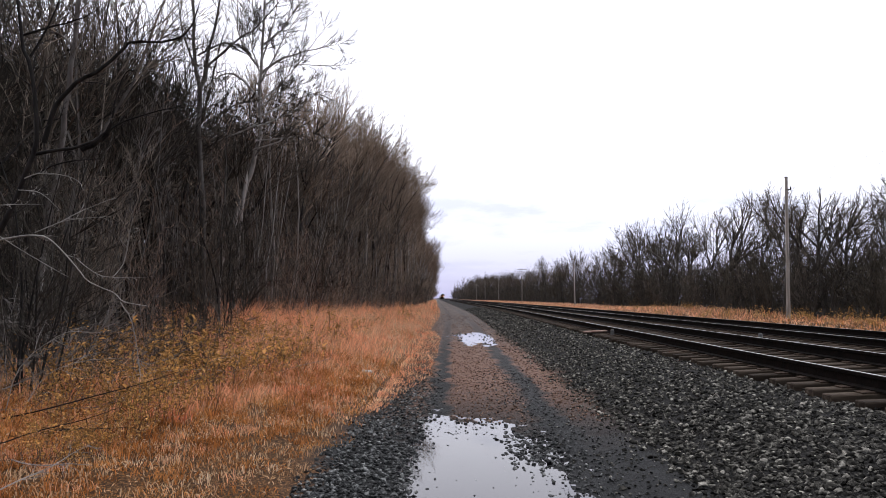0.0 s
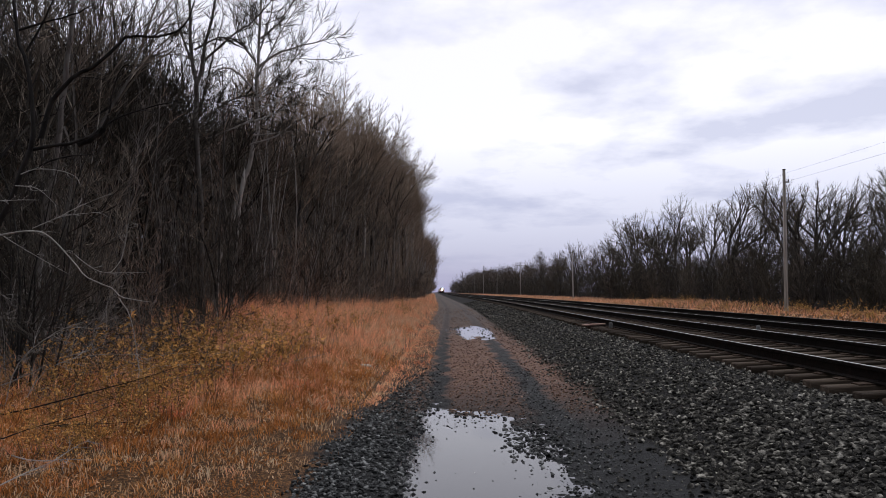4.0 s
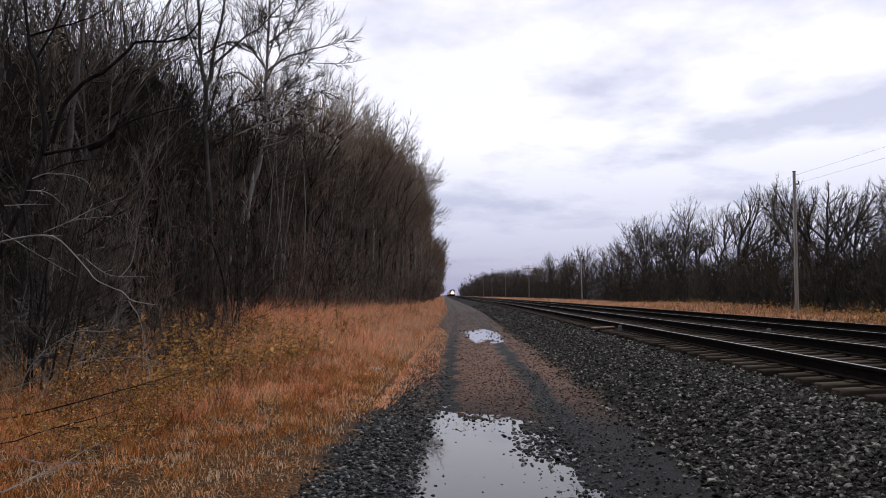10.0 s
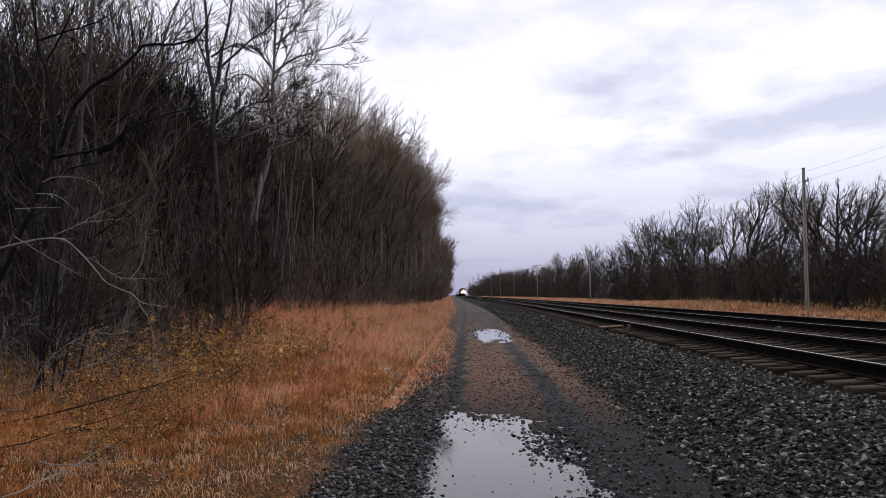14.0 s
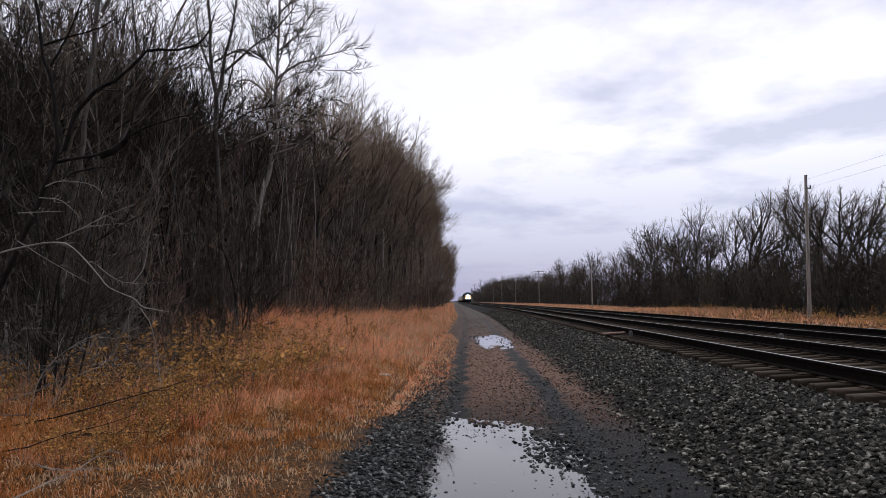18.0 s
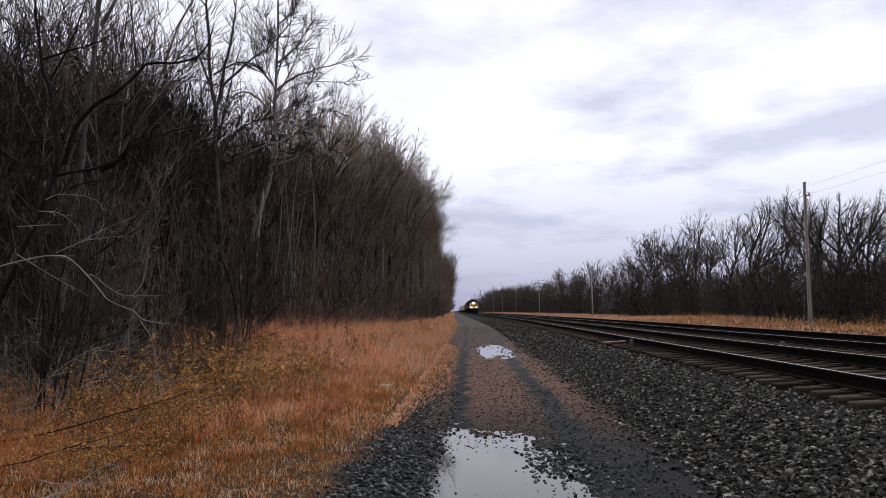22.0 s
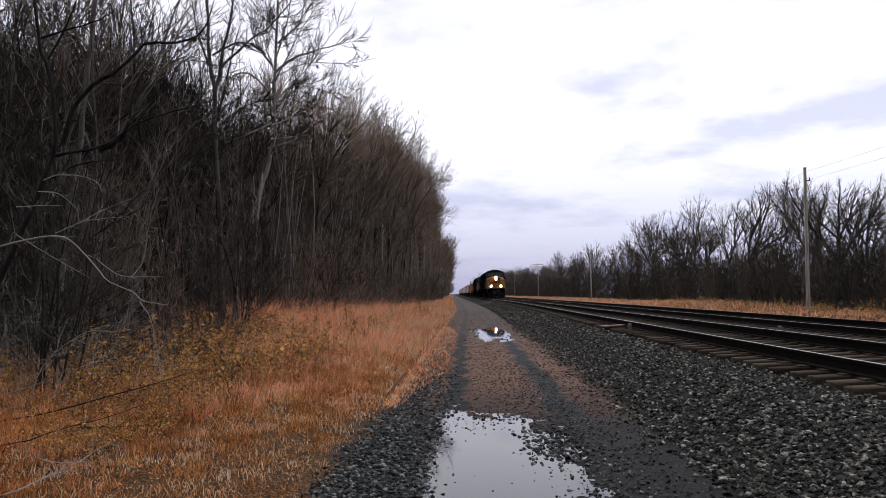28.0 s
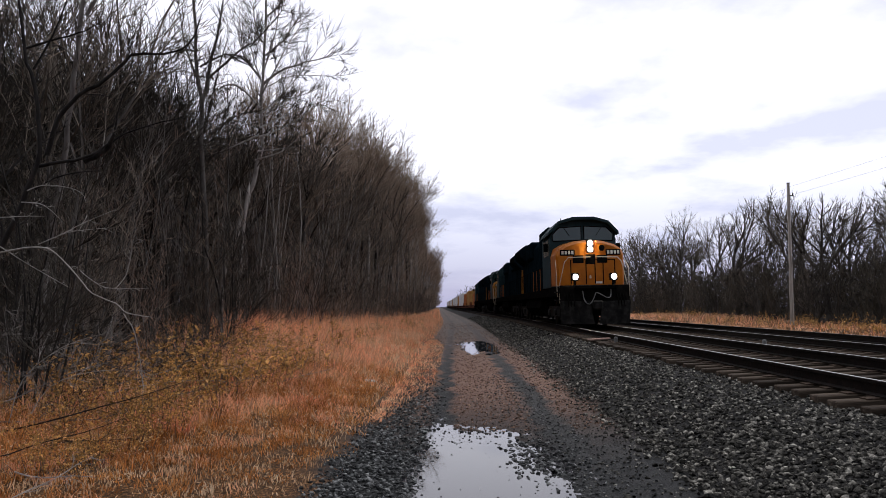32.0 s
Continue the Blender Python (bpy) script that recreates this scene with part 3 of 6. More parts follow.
def whip(seed, tall, girth, fine):
    """A thin straight young stem with short ascending twigs."""
    rnd = random.Random(seed)
    stem, crown = Shape(), Shape()
    pts, rad = rod(rnd, (0, 0, -0.2), (rnd.gauss(0, 0.06), rnd.gauss(0, 0.06), 1), tall, girth, 6, 0.05, 0.03)
    stem.tube(pts, rad, 4, True)
    for i in range(16):
        t = rnd.uniform(0.18, 0.98)
        q, e = along(pts, t)
        lp, lr = rod(rnd, q, aside(rnd, e, rnd.uniform(0.35, 0.8)), tall * rnd.uniform(0.06, 0.16) * (1.2 - 0.6 * t), fine * 1.4, 2, 0.12, 0.08)
        crown.tube(lp, lr, 3, True)
        spray(rnd, crown, lp, tall * 0.09, fine * 1.5, 2, 2, fine, 0.05)
    return stem, crown


def tree(name, label, shapes, bark, twig, m, category="tree"):
    ob = tagged(new(name), label, category)
    for s in shapes[:-1]:
        part("trunk" if category == "tree" else "stem", s, bark, ob, smooth=True)
    tagged(part("crown" if category == "tree" else "twig_mass", shapes[-1], twig, ob), kind="stuff")
    ob.matrix_basis = m
    return ob


class Mass:
    """Many copies of a few trees, joined into one object for what is far off."""

    def __init__(self):
        self.co, self.tri, self.mat, self.n = [], [], [], 0
        self.slots = []

    def add(self, arrays, m):
        a = np.array(m)
        for co, tri, material in arrays:
            if material not in self.slots:
                self.slots.append(material)
            self.co.append(co @ a[:3, :3].T + a[:3, 3])
            self.tri.append(tri + self.n)
            self.mat.append(np.full(len(tri), self.slots.index(material), np.int32))
            self.n += len(co)

    def place(self, name, label, category):
        me = fast_mesh(name, np.concatenate(self.co), np.concatenate(self.tri), self.slots[0])
        for material in self.slots[1:]:
            me.materials.append(material)
        me.polygons.foreach_set("material_index", np.concatenate(self.mat))
        return tagged(new(name, me), label, category, kind="stuff")


def arrays_of(shapes, materials):
    out = []
    for s, m in zip(shapes, materials):
        tri = []
        for f in s.f:
            tri += [(f[0], f[i], f[i + 1]) for i in range(1, len(f) - 1)]
        out.append((np.array([tuple(v) for v in s.v]), np.array(tri), m))
    return out


def forest_edge(y):
    """Distance from the line's bend at which the stems of the left wood begin."""
    return float(np.interp(y, (0, 26, 40, 70, 100, 150, 230, 600), (-8.2, -8.0, -7.5, -6.0, -5.3, -4.6, -3.8, -3.2)))


def scaled_pose(m, s, sz=None):
    return m @ Matrix.Diagonal((s, s, sz or s, 1))


def plant_left_wood():
    rnd = random.Random(21)
    label = "slender leafless tree with grey-brown bark in a dense wood"
    near, mid = [], []
    for i in range(6):
        bark = BARK_PALE if i == 4 else BARK if i % 2 else BARK_DARK
        sh = grow(100 + i, rnd.uniform(14.5, 16.5), rnd.uniform(0.06, 0.10), 26, rnd.uniform(0.15, 0.3), 0.7, 6, 6, 0.19, 1 + (i % 3 == 0),
                  lift=0.10, fine=0.0065, wander=0.07, apart=0.06, fork=0.3)
        near.append(tree("bare_tree", label, sh, bark, TWIG_DARK if i % 2 else TWIG_MID, pose(0, 0, 0)))
    for i in range(10):
        bark = BARK_PALE if i in (2, 7) else BARK if i % 3 else BARK_DARK
        sh = fan_tree(120 + i, rnd.uniform(15.0, 17.0), rnd.uniform(0.09, 0.13), 0.0085, 5, 3, rnd.uniform(0.6, 0.9), 7, rnd.uniform(0.40, 0.58), 5)
        mid.append(tree("bare_tree", label, sh, bark, TWIG_RED if i % 2 else TWIG, pose(0, 0, 0)))
    # plainer kinds for the rows behind and the far end
    # far trunks alternate with pale bark, which also puts haze into their colour
    far = [arrays_of(fan_tree(150 + i, rnd.uniform(15.0, 17.0), 0.12, 0.026, 4, 3, 0.6, 3, 0.3), (BARK_PALE if i % 2 else BARK, TWIG_RED if i % 2 else TWIG)) for i in range(5)]
    # the first seven deep kinds carry the wood's shade in their dark twigs
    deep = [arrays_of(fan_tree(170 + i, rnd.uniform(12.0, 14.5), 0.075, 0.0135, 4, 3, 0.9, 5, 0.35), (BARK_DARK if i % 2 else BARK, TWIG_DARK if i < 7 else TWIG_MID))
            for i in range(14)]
    spots, y = [], 11.0
    while y < 560:
        step = 1.7 if y < 130 else 4.0 if y < 300 else 7
        for row in range(2 if y < 130 else 3):
            x = forest_edge(y) - row * 2.2 - rnd.uniform(0, 2.0) * (1 if row else 0.5)
            if x > -0.75 * y - 2 and (y > 40 or rnd.random() < 0.42):
                spots.append((row, x, y + rnd.uniform(-0.8, 0.8)))
        y += step
    mass, count = Mass(), {0: 0, 1: 0}
    for row, x, y in spots:
        size = rnd.uniform(0.88, 1.06) * float(np.interp(y, (10, 28, 42, 56, 90, 130, 200), (0.72, 0.8, 0.86, 0.98, 1.04, 1.12, 1.24)))
        lean = rnd.uniform(-2, 2) if y < 35 else rnd.uniform(-2, 1) if y < 54 else rnd.uniform(-2, 2) if y < 85 else rnd.uniform(-2, 1)
        m = pose(bent(x, y), y, height(x, y) - 0.05, rnd.uniform(-3, 3), lean, rnd.uniform(0, 360))
        if y > 130:
            mass.add(far[rnd.randrange(5)], scaled_pose(m, size))
            continue
        k = int(y > 34)
        kinds, n = (near, mid)[k], count[k]
        ob = kinds[n] if n < len(kinds) else copy_thing(kinds[n % len(kinds)], m)
        ob.matrix_basis = m
        ob.scale = (size, size, size)
        ob["group"] = "trees of the wood beside the road"
        count[k] += 1
    # deep, twiggy wood behind
    for k in range(100):
        y = rnd.uniform(34, 110)
        x = forest_edge(y) - 5 - rnd.uniform(0, 26)
        if x > -0.80 * y - 3:
            mass.add(deep[7 + k % 7], scaled_pose(pose(bent(x, y), y, height(x, y) - 0.1, 0, 0, rnd.uniform(0, 360)), rnd.uniform(0.95, 1.15)))
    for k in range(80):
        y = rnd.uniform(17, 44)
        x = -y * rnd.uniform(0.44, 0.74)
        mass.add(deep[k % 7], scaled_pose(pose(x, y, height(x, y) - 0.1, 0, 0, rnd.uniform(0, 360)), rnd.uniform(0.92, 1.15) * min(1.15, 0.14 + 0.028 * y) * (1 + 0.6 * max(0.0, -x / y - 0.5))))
    for k in range(8):
        y = rnd.uniform(13.5, 21)
        x = -y * rnd.uniform(0.50, 0.70)
        mass.add(deep[7 + k % 7], scaled_pose(pose(x, y, height(x, y) - 0.1, rnd.uniform(-5, 5), rnd.uniform(-5, 5), rnd.uniform(0, 360)), rnd.uniform(0.72, 0.9)))
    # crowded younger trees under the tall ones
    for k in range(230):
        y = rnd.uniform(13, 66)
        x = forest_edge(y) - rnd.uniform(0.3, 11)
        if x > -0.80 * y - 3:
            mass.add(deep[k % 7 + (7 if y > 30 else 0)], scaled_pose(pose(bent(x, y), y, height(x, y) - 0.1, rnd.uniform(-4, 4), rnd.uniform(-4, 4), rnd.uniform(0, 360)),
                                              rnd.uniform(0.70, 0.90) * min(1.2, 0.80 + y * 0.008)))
    # thin pale young stems in front of and among them
    whips = [arrays_of(whip(190 + i, rnd.uniform(6.5, 9.5), rnd.uniform(0.022, 0.04), 0.006), ((BARK_PALE, BARK, BARK_PALE, BARK)[i % 4], (TWIG_MID, TWIG_PALE, TWIG, TWIG_RED)[i % 4]))
             for i in range(8)]
    for k in range(420):
        y = 14 * (120 / 14) ** rnd.random()
        x = forest_edge(y) + 0.9 - 5.0 * rnd.random() ** 1.3
        if x > -0.74 * y - 1 and (y > 24 or k % 2):
            mass.add(whips[k % 8], scaled_pose(pose(bent(x, y), y, height(x, y), rnd.uniform(-5, 5), rnd.uniform(-4, 6), rnd.uniform(0, 360)), rnd.uniform(0.6, 1.35)))
    mass.place("wood", "dense leafless wood receding along the railway", "wood")


def plant_brush():
    """Thicket of thin saplings along the wood's edge."""
    rnd = random.Random(5)
    kinds, shapes = [], []
    for i in range(8):
        sh = grow(300 + i, rnd.uniform(3.2, 5.5), 0.02, 8, 0.08, 0.6, 3, 4, 0.32, 6, fine=0.007, lift=0.1, split=True)
        mats = ((BARK_DARK, BARK_DARK, BARK, BARK_DARK, BARK, BARK_PALE, BARK_PALE, BARK)[i], (TWIG_DARK, TWIG_DARK, TWIG_DARK, TWIG_MID, TWIG_MID, TWIG_DARK, TWIG, TWIG_RED)[i])
        shapes.append(arrays_of(sh, [mats[0]] * (len(sh) - 1) + [mats[1]]))
        kinds.append(tree("sapling_thicket", "tangle of thin bare saplings at the wood's edge", sh, *mats, pose(0, 0, 0), "shrub"))
    mass, n, y = Mass(), 0, 10.5
    while y < 130:
        for row in range(3 if y < 30 else 2 if y < 60 else 1):
            x = forest_edge(y) + 1.3 - row * 2.0 + rnd.uniform(-0.7, 0.7)
            if x > -0.70 * y - 0.5:
                m = pose(bent(x, y), y, height(x, y), 0, 0, rnd.uniform(0, 360))
                s = rnd.uniform(0.6, 1.2)
                if y < 60:
                    # nearer than 26 m mostly dark kinds, with the wood's shade in their colour
                    k = n if n < 8 else n % 5 if y < 26 else 3 + n % 5
                    ob = kinds[n] if n < 8 else copy_thing(kinds[k], m)
                    ob.matrix_basis = m
                    ob.scale = (s, s, s)
                    ob["group"] = "brush along the wood"
                else:
                    mass.add(shapes[3 + n % 5], scaled_pose(m, s))
                n += 1
        y += 1.3 if y < 60 else 3
    mass.place("brush", "bare brush along the wood's edge", "shrub")


def plant_right_wood():
    rnd = random.Random(33)
    kinds = []
    for i in range(6):
        sh = fan_tree(500 + i, 13.0, (0.25, 0.21, 0.27, 0.2, 0.24, 0.18)[i], 0.008, 5, 3, (1.05, 0.9, 1.1, 0.8, 1.0, 0.7)[i], 0, (0.3, 0.34, 0.28, 0.36, 0.3, 0.4)[i], 6)
        kinds.append(tree("bare_tree", "spreading leafless tree with dark limbs beyond the tracks", sh, BARK_FAR, TWIG_FAR, pose(0, 0, 0)))
    # distant crowns get a paler twig tone: haze put into the colour
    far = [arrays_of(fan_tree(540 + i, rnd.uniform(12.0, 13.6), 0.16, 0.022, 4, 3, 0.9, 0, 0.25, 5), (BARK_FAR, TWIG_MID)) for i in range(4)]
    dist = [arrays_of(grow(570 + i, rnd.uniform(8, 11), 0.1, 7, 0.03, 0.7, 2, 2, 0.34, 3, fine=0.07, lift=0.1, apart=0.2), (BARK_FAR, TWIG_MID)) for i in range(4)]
    bush = [arrays_of(grow(560 + i, rnd.uniform(5.0, 7.0), 0.035, 8, 0.03, 0.6, 3, 4, 0.34, 5, fine=0.010, lift=0.12, apart=0.2),
                      (BARK_FAR, (TWIG_FAR, TWIG_DARK, TWIG_MID, TWIG_FAR, TWIG_DARK)[i])) for i in range(5)]
    far_bush = [arrays_of(grow(580 + i, rnd.uniform(6.0, 8.0), 0.04, 6, 0.03, 0.7, 3, 3, 0.36, 4, fine=0.024, lift=0.1, apart=0.25),
                          (BARK_FAR, TWIG_FAR)) for i in range(4)]
    # the single tall trees that stand over the brush: across, along, height
    stand = ((31.5, 44.5, 11.6), (33.0, 50.5, 11.3), (31.5, 60.5, 12.4), (32.0, 69.0, 13.6), (31.5, 79.5, 14.0), (32.5, 88.0, 13.4), (31.0, 97.0, 13.8), (34.5, 56.0, 10.6),
             (36.0, 64.5, 11.6), (36.5, 75.5, 12.0), (37.5, 86.0, 12.2), (32.5, 107.0, 12.8), (31.5, 116.0, 13.8), (33.0, 124.0, 14.6), (35.5, 103.0, 12.6), (36.0, 118.0, 13.6),
             (30.5, 38.5, 11.0), (31.5, 33.0, 10.5))
    for n, (x, y, tall) in enumerate(stand):
        m = pose(bent(x, y), y, height(x, y) - 0.05, 0, 0, 67 * n)
        ob = kinds[n] if n < len(kinds) else copy_thing(kinds[n % len(kinds)], m)
        ob.matrix_basis = m
        k = tall / 12.4
        ob.scale = (k, k, k)
        ob["group"] = "trees of the wood beyond the tracks"
    mass, n, y = Mass(), 0, 131.0
    while y < 640:
        for row in range(2):
            x = 31.5 - 3 * min(1.0, max(0.0, (y - 150) / 150)) + row * 5.5 + rnd.uniform(-2, 2)
            yy = y + rnd.uniform(-2, 2)
            k = rnd.uniform(0.8, 1.12) * float(np.interp(y, (130, 165, 200, 250, 333, 510), (1.18, 1.05, 0.92, 0.98, 1.14, 1.5)))
            mass.add(far[n % 4], scaled_pose(pose(bent(x, yy), yy, height(x, yy) - 0.05, 0, 0, rnd.uniform(0, 360)), k))
            n += 1
        y += 9 if y < 300 else 18
    for x, y, k in ((29, 200, 1.26), (30, 158, 1.2), (29.5, 176, 1.1)):
        mass.add(far[1], scaled_pose(pose(bent(x, y), y, 0.0, 0, 0, y), k))
    y, k = 22.0, 0
    while y < 620:
        for row in range(3):
            x = 28.5 + row * 2.4 + rnd.uniform(-1, 1)
            yy = y + rnd.uniform(-1, 1)
            size = (rnd.uniform(0.72, 1.08) + 0.07 * row) * float(np.interp(y, (20, 120, 230, 380), (1.02, 1.22, 1.08, 1.4)))
            mass.add(bush[k % 5] if y < 130 and row < 2 else far_bush[k % 4], scaled_pose(pose(bent(x, yy), yy, height(x, yy), 0, 0, rnd.uniform(0, 360)), size))
            k += 1
        y += 2.5 if y < 130 else 6 if y < 300 else 16
    low = [arrays_of(grow(595 + i, 3.4, 0.03, 5, 0.02, 0.8, 2, 3, 0.45, 5, fine=0.022, lift=0.1, apart=0.5), (BARK_FAR, TWIG_FAR if i else TWIG_DARK)) for i in range(3)]
    for k in range(170):
        y, x = 24 * (420 / 24) ** rnd.random(), rnd.uniform(29, 44)
        mass.add(low[k % 3], scaled_pose(pose(bent(x, y), y, height(x, y), 0, 0, rnd.uniform(0, 360)), rnd.uniform(0.8, 1.5)))
    for k in range(150):
        y, x = rnd.uniform(24, 150), rnd.uniform(38, 52)
        mass.add(far_bush[k % 4], scaled_pose(pose(bent(x, y), y, height(x, y), 0, 0, rnd.uniform(0, 360)), rnd.uniform(0.95, 1.2)))
    for k in range(60):
        y, x = rnd.uniform(130, 340), rnd.uniform(34, 48)
        mass.add(far_bush[k % 4], scaled_pose(pose(bent(x, y), y, height(x, y), 0, 0, rnd.uniform(0, 360)), rnd.uniform(0.9, 1.15)))
    for k in range(30):
        y, x = rnd.uniform(60, 300), rnd.uniform(44, 70)
        mass.add(far[k % 4], scaled_pose(pose(bent(x, y), y, height(x, y) - 0.1, 0, 0, rnd.uniform(0, 360)), rnd.uniform(0.7, 0.95)))
    for k in range(260):
        y = 330 + 900 * rnd.random() ** 1.2
        x = rnd.uniform(25, 60)
        mass.add(dist[k % 4], scaled_pose(pose(bent(x, y), y, 0.0, 0, 0, rnd.uniform(0, 360)), rnd.uniform(0.9, 1.35) * min(1.5, 0.75 + y / 900)))
    mass.place("wood_beyond_tracks", "dark bare undergrowth and distant wood beyond the tracks", "wood")


plant_left_wood()
plant_brush()
plant_right_wood()


def smooth_path(pts, per=3):
    """Catmull-Rom through the points."""
    p = [Vector(q) for q in pts]
    p = [p[0] * 2 - p[1]] + p + [p[-1] * 2 - p[-2]]
    out = []
    for i in range(1, len(p) - 2):
        for k in range(per):
            t = k / per
            a, b, c, d = p[i - 1:i + 3]
            out.append(0.5 * (2 * b + (c - a) * t + (2 * a - 5 * b + 4 * c - d) * t * t + (3 * b - a - 3 * c + d) * t ** 3))
    out.append(p[-2])
    return out


def limbed_tree(name, label, at, limbs, bark, twig, seed, fine=0.006, shoots=(5, 4), lift=0.05, depth=0.5, category="tree", size=1.0, bushy=1.0):
    """A tree of given limbs: each a start radius, an end radius, side shoots or none, and points (across, up) from its foot."""
    rnd = random.Random(seed)
    stem, crown = Shape(), Shape()
    for r0, r1, twiggy, pts in limbs:
        ph = rnd.uniform(0, 6)
        path = smooth_path([(a, depth * math.sin(ph + 0.7 * i) * min(1, i * 0.4), b) for i, (a, b) in enumerate(pts)])
        n = len(path)
        path = [q + Vector((rnd.gauss(0, r0 * 0.25), rnd.gauss(0, r0 * 0.25), rnd.gauss(0, r0 * 0.25))) for q in path]
        stem.tube(path, [r0 + (r1 - r0) * i / (n - 1) for i in range(n)], 7 if r0 > 0.03 else 5, True)
        if twiggy:
            ln = sum((path[i + 1] - path[i]).length for i in range(n - 1))
            spray(rnd, crown, path, min(ln, 3.5) * twiggy * bushy, r0 * 0.6, *shoots, fine, lift, 0.15)
    ob = tagged(new(name), label, category)
    part("trunk", stem, bark, ob, smooth=True)
    part("crown", crown, twig, ob)
    ob.matrix_basis = pose(*at)
    ob.scale = (size, size, size)
    return ob


def special_trees():
    # shrubs flagged 0 are coloured near black, standing for the hollow's shade
    for i, (x, y, s, pale) in enumerate(((-6.9, 11.2, 1.0, 1), (-7.6, 13.6, 1.1, 1), (-6.4, 15.0, 0.8, 1), (-8.0, 17.5, 1.0, 1), (-5.6, 12.6, 0.6, 1), (-5.6, 10.6, 0.8, 0), (-4.7, 11.8, 0.7, 0), (-5.9, 13.4, 0.9, 0), (-5.0, 13.2, 0.75, 0), (-6.3, 12.0, 1.0, 1), (-6.6, 16.6, 1.0, 0), (-5.5, 15.2, 0.8, 0), (-7.2, 19.0, 1.1, 0), (-6.2, 18.2, 0.9, 1), (-7.0, 12.8, 1.2, 0))):
        ob = tree("sprawling_shrub", "sprawling bare shrub with thin pale twisted stems" if pale else "low tangle of bare twigs over dead leaves, darkened in place of shade",
                  grow(800 + i, 2.2, 0.012, 7, 0.15, 1.0, 4, 3, 0.5, 7, fine=0.004, lift=-0.03, wander=0.22, apart=0.6, split=True),
                  BRANCH_PALE if pale else BARK_DARK, TWIG_PALE if pale else TWIG_DARK, pose(x, y, height(x, y), 0, 0, 70 * i), "shrub")
        ob.scale = (s, s, s)
    limbed_tree("gnarled_tree", "dark gnarled leafless tree with long crooked limbs over the verge", (-5.85, 9.6, 0.1), [
        (0.042, 0.0186, 0.5, [(-1.1, -0.3), (-0.8, 1.2), (-0.3, 2.3), (0.05, 3.0), (0.25, 3.6), (0.12, 4.5), (-0.12, 5.1), (-0.35, 6.2)]),
        (0.0341, 0.00868, 0.35, [(0.25, 3.6), (0.4, 4.07), (0.74, 4.4), (1.12, 4.6), (1.43, 4.95), (1.82, 5.02), (2.13, 5.2), (2.3, 5.7)]),
        (0.0279, 0.0062, 0.3, [(0.14, 3.43), (0.45, 3.48), (0.8, 3.52), (1.0, 3.66), (1.18, 3.86), (1.6, 4.05), (2.15, 4.19)]),
        (0.0465, 0.0186, 0, [(0.75, 3.5), (0.95, 3.62), (1.12, 3.78), (1.2, 3.9)]),
        (0.0186, 0.00496, 0.3, [(0.1, 3.12), (0.5, 3.33), (1.0, 3.4)]),
        (0.0186, 0.00372, 0.3, [(-0.12, 5.1), (0.3, 5.27), (0.7, 5.37), (0.95, 5.47)]),
        (0.01364, 0.00372, 0.3, [(1.18, 3.94), (1.25, 4.21), (1.4, 4.53), (1.52, 4.57)]),
        (0.01116, 0.00372, 0.3, [(0.22, 3.9), (0.43, 3.94), (0.52, 4.14)]),
        (0.0186, 0.00496, 0.4, [(0.0, 4.8), (0.25, 5.3), (0.6, 6.2)]),
        (0.0217, 0.00496, 0.4, [(-0.42, 2.0), (-0.3, 2.6), (-0.8, 3.2), (-1.4, 3.6)]),
    ], BARK_DARK, BARK_DARK, 71, 0.004, (9, 4), 0.05, 0.18)
    limbed_tree("leaning_tree", "grey leaning leafless tree", (-7.4, 12.5, 0.1), [
        (0.062, 0.034, 0, [(0.0, -0.3), (0.2, 2.7), (0.28, 3.7), (0.4, 4.83), (0.56, 5.97), (0.7, 6.8), (0.9, 9.5)]),
        (0.03, 0.0075, 0.4, [(0.56, 5.97), (0.3, 6.2), (0.0, 6.3), (-0.6, 6.9)]),
        (0.0375, 0.0075, 0.5, [(0.7, 6.8), (1.1, 7.6), (1.7, 8.6)]),
        (0.0375, 0.0075, 0.5, [(0.75, 7.4), (0.3, 8.4), (0.1, 9.6)]),
    ], BARK, TWIG, 72, 0.006, (8, 5), 0.05, 0.2)
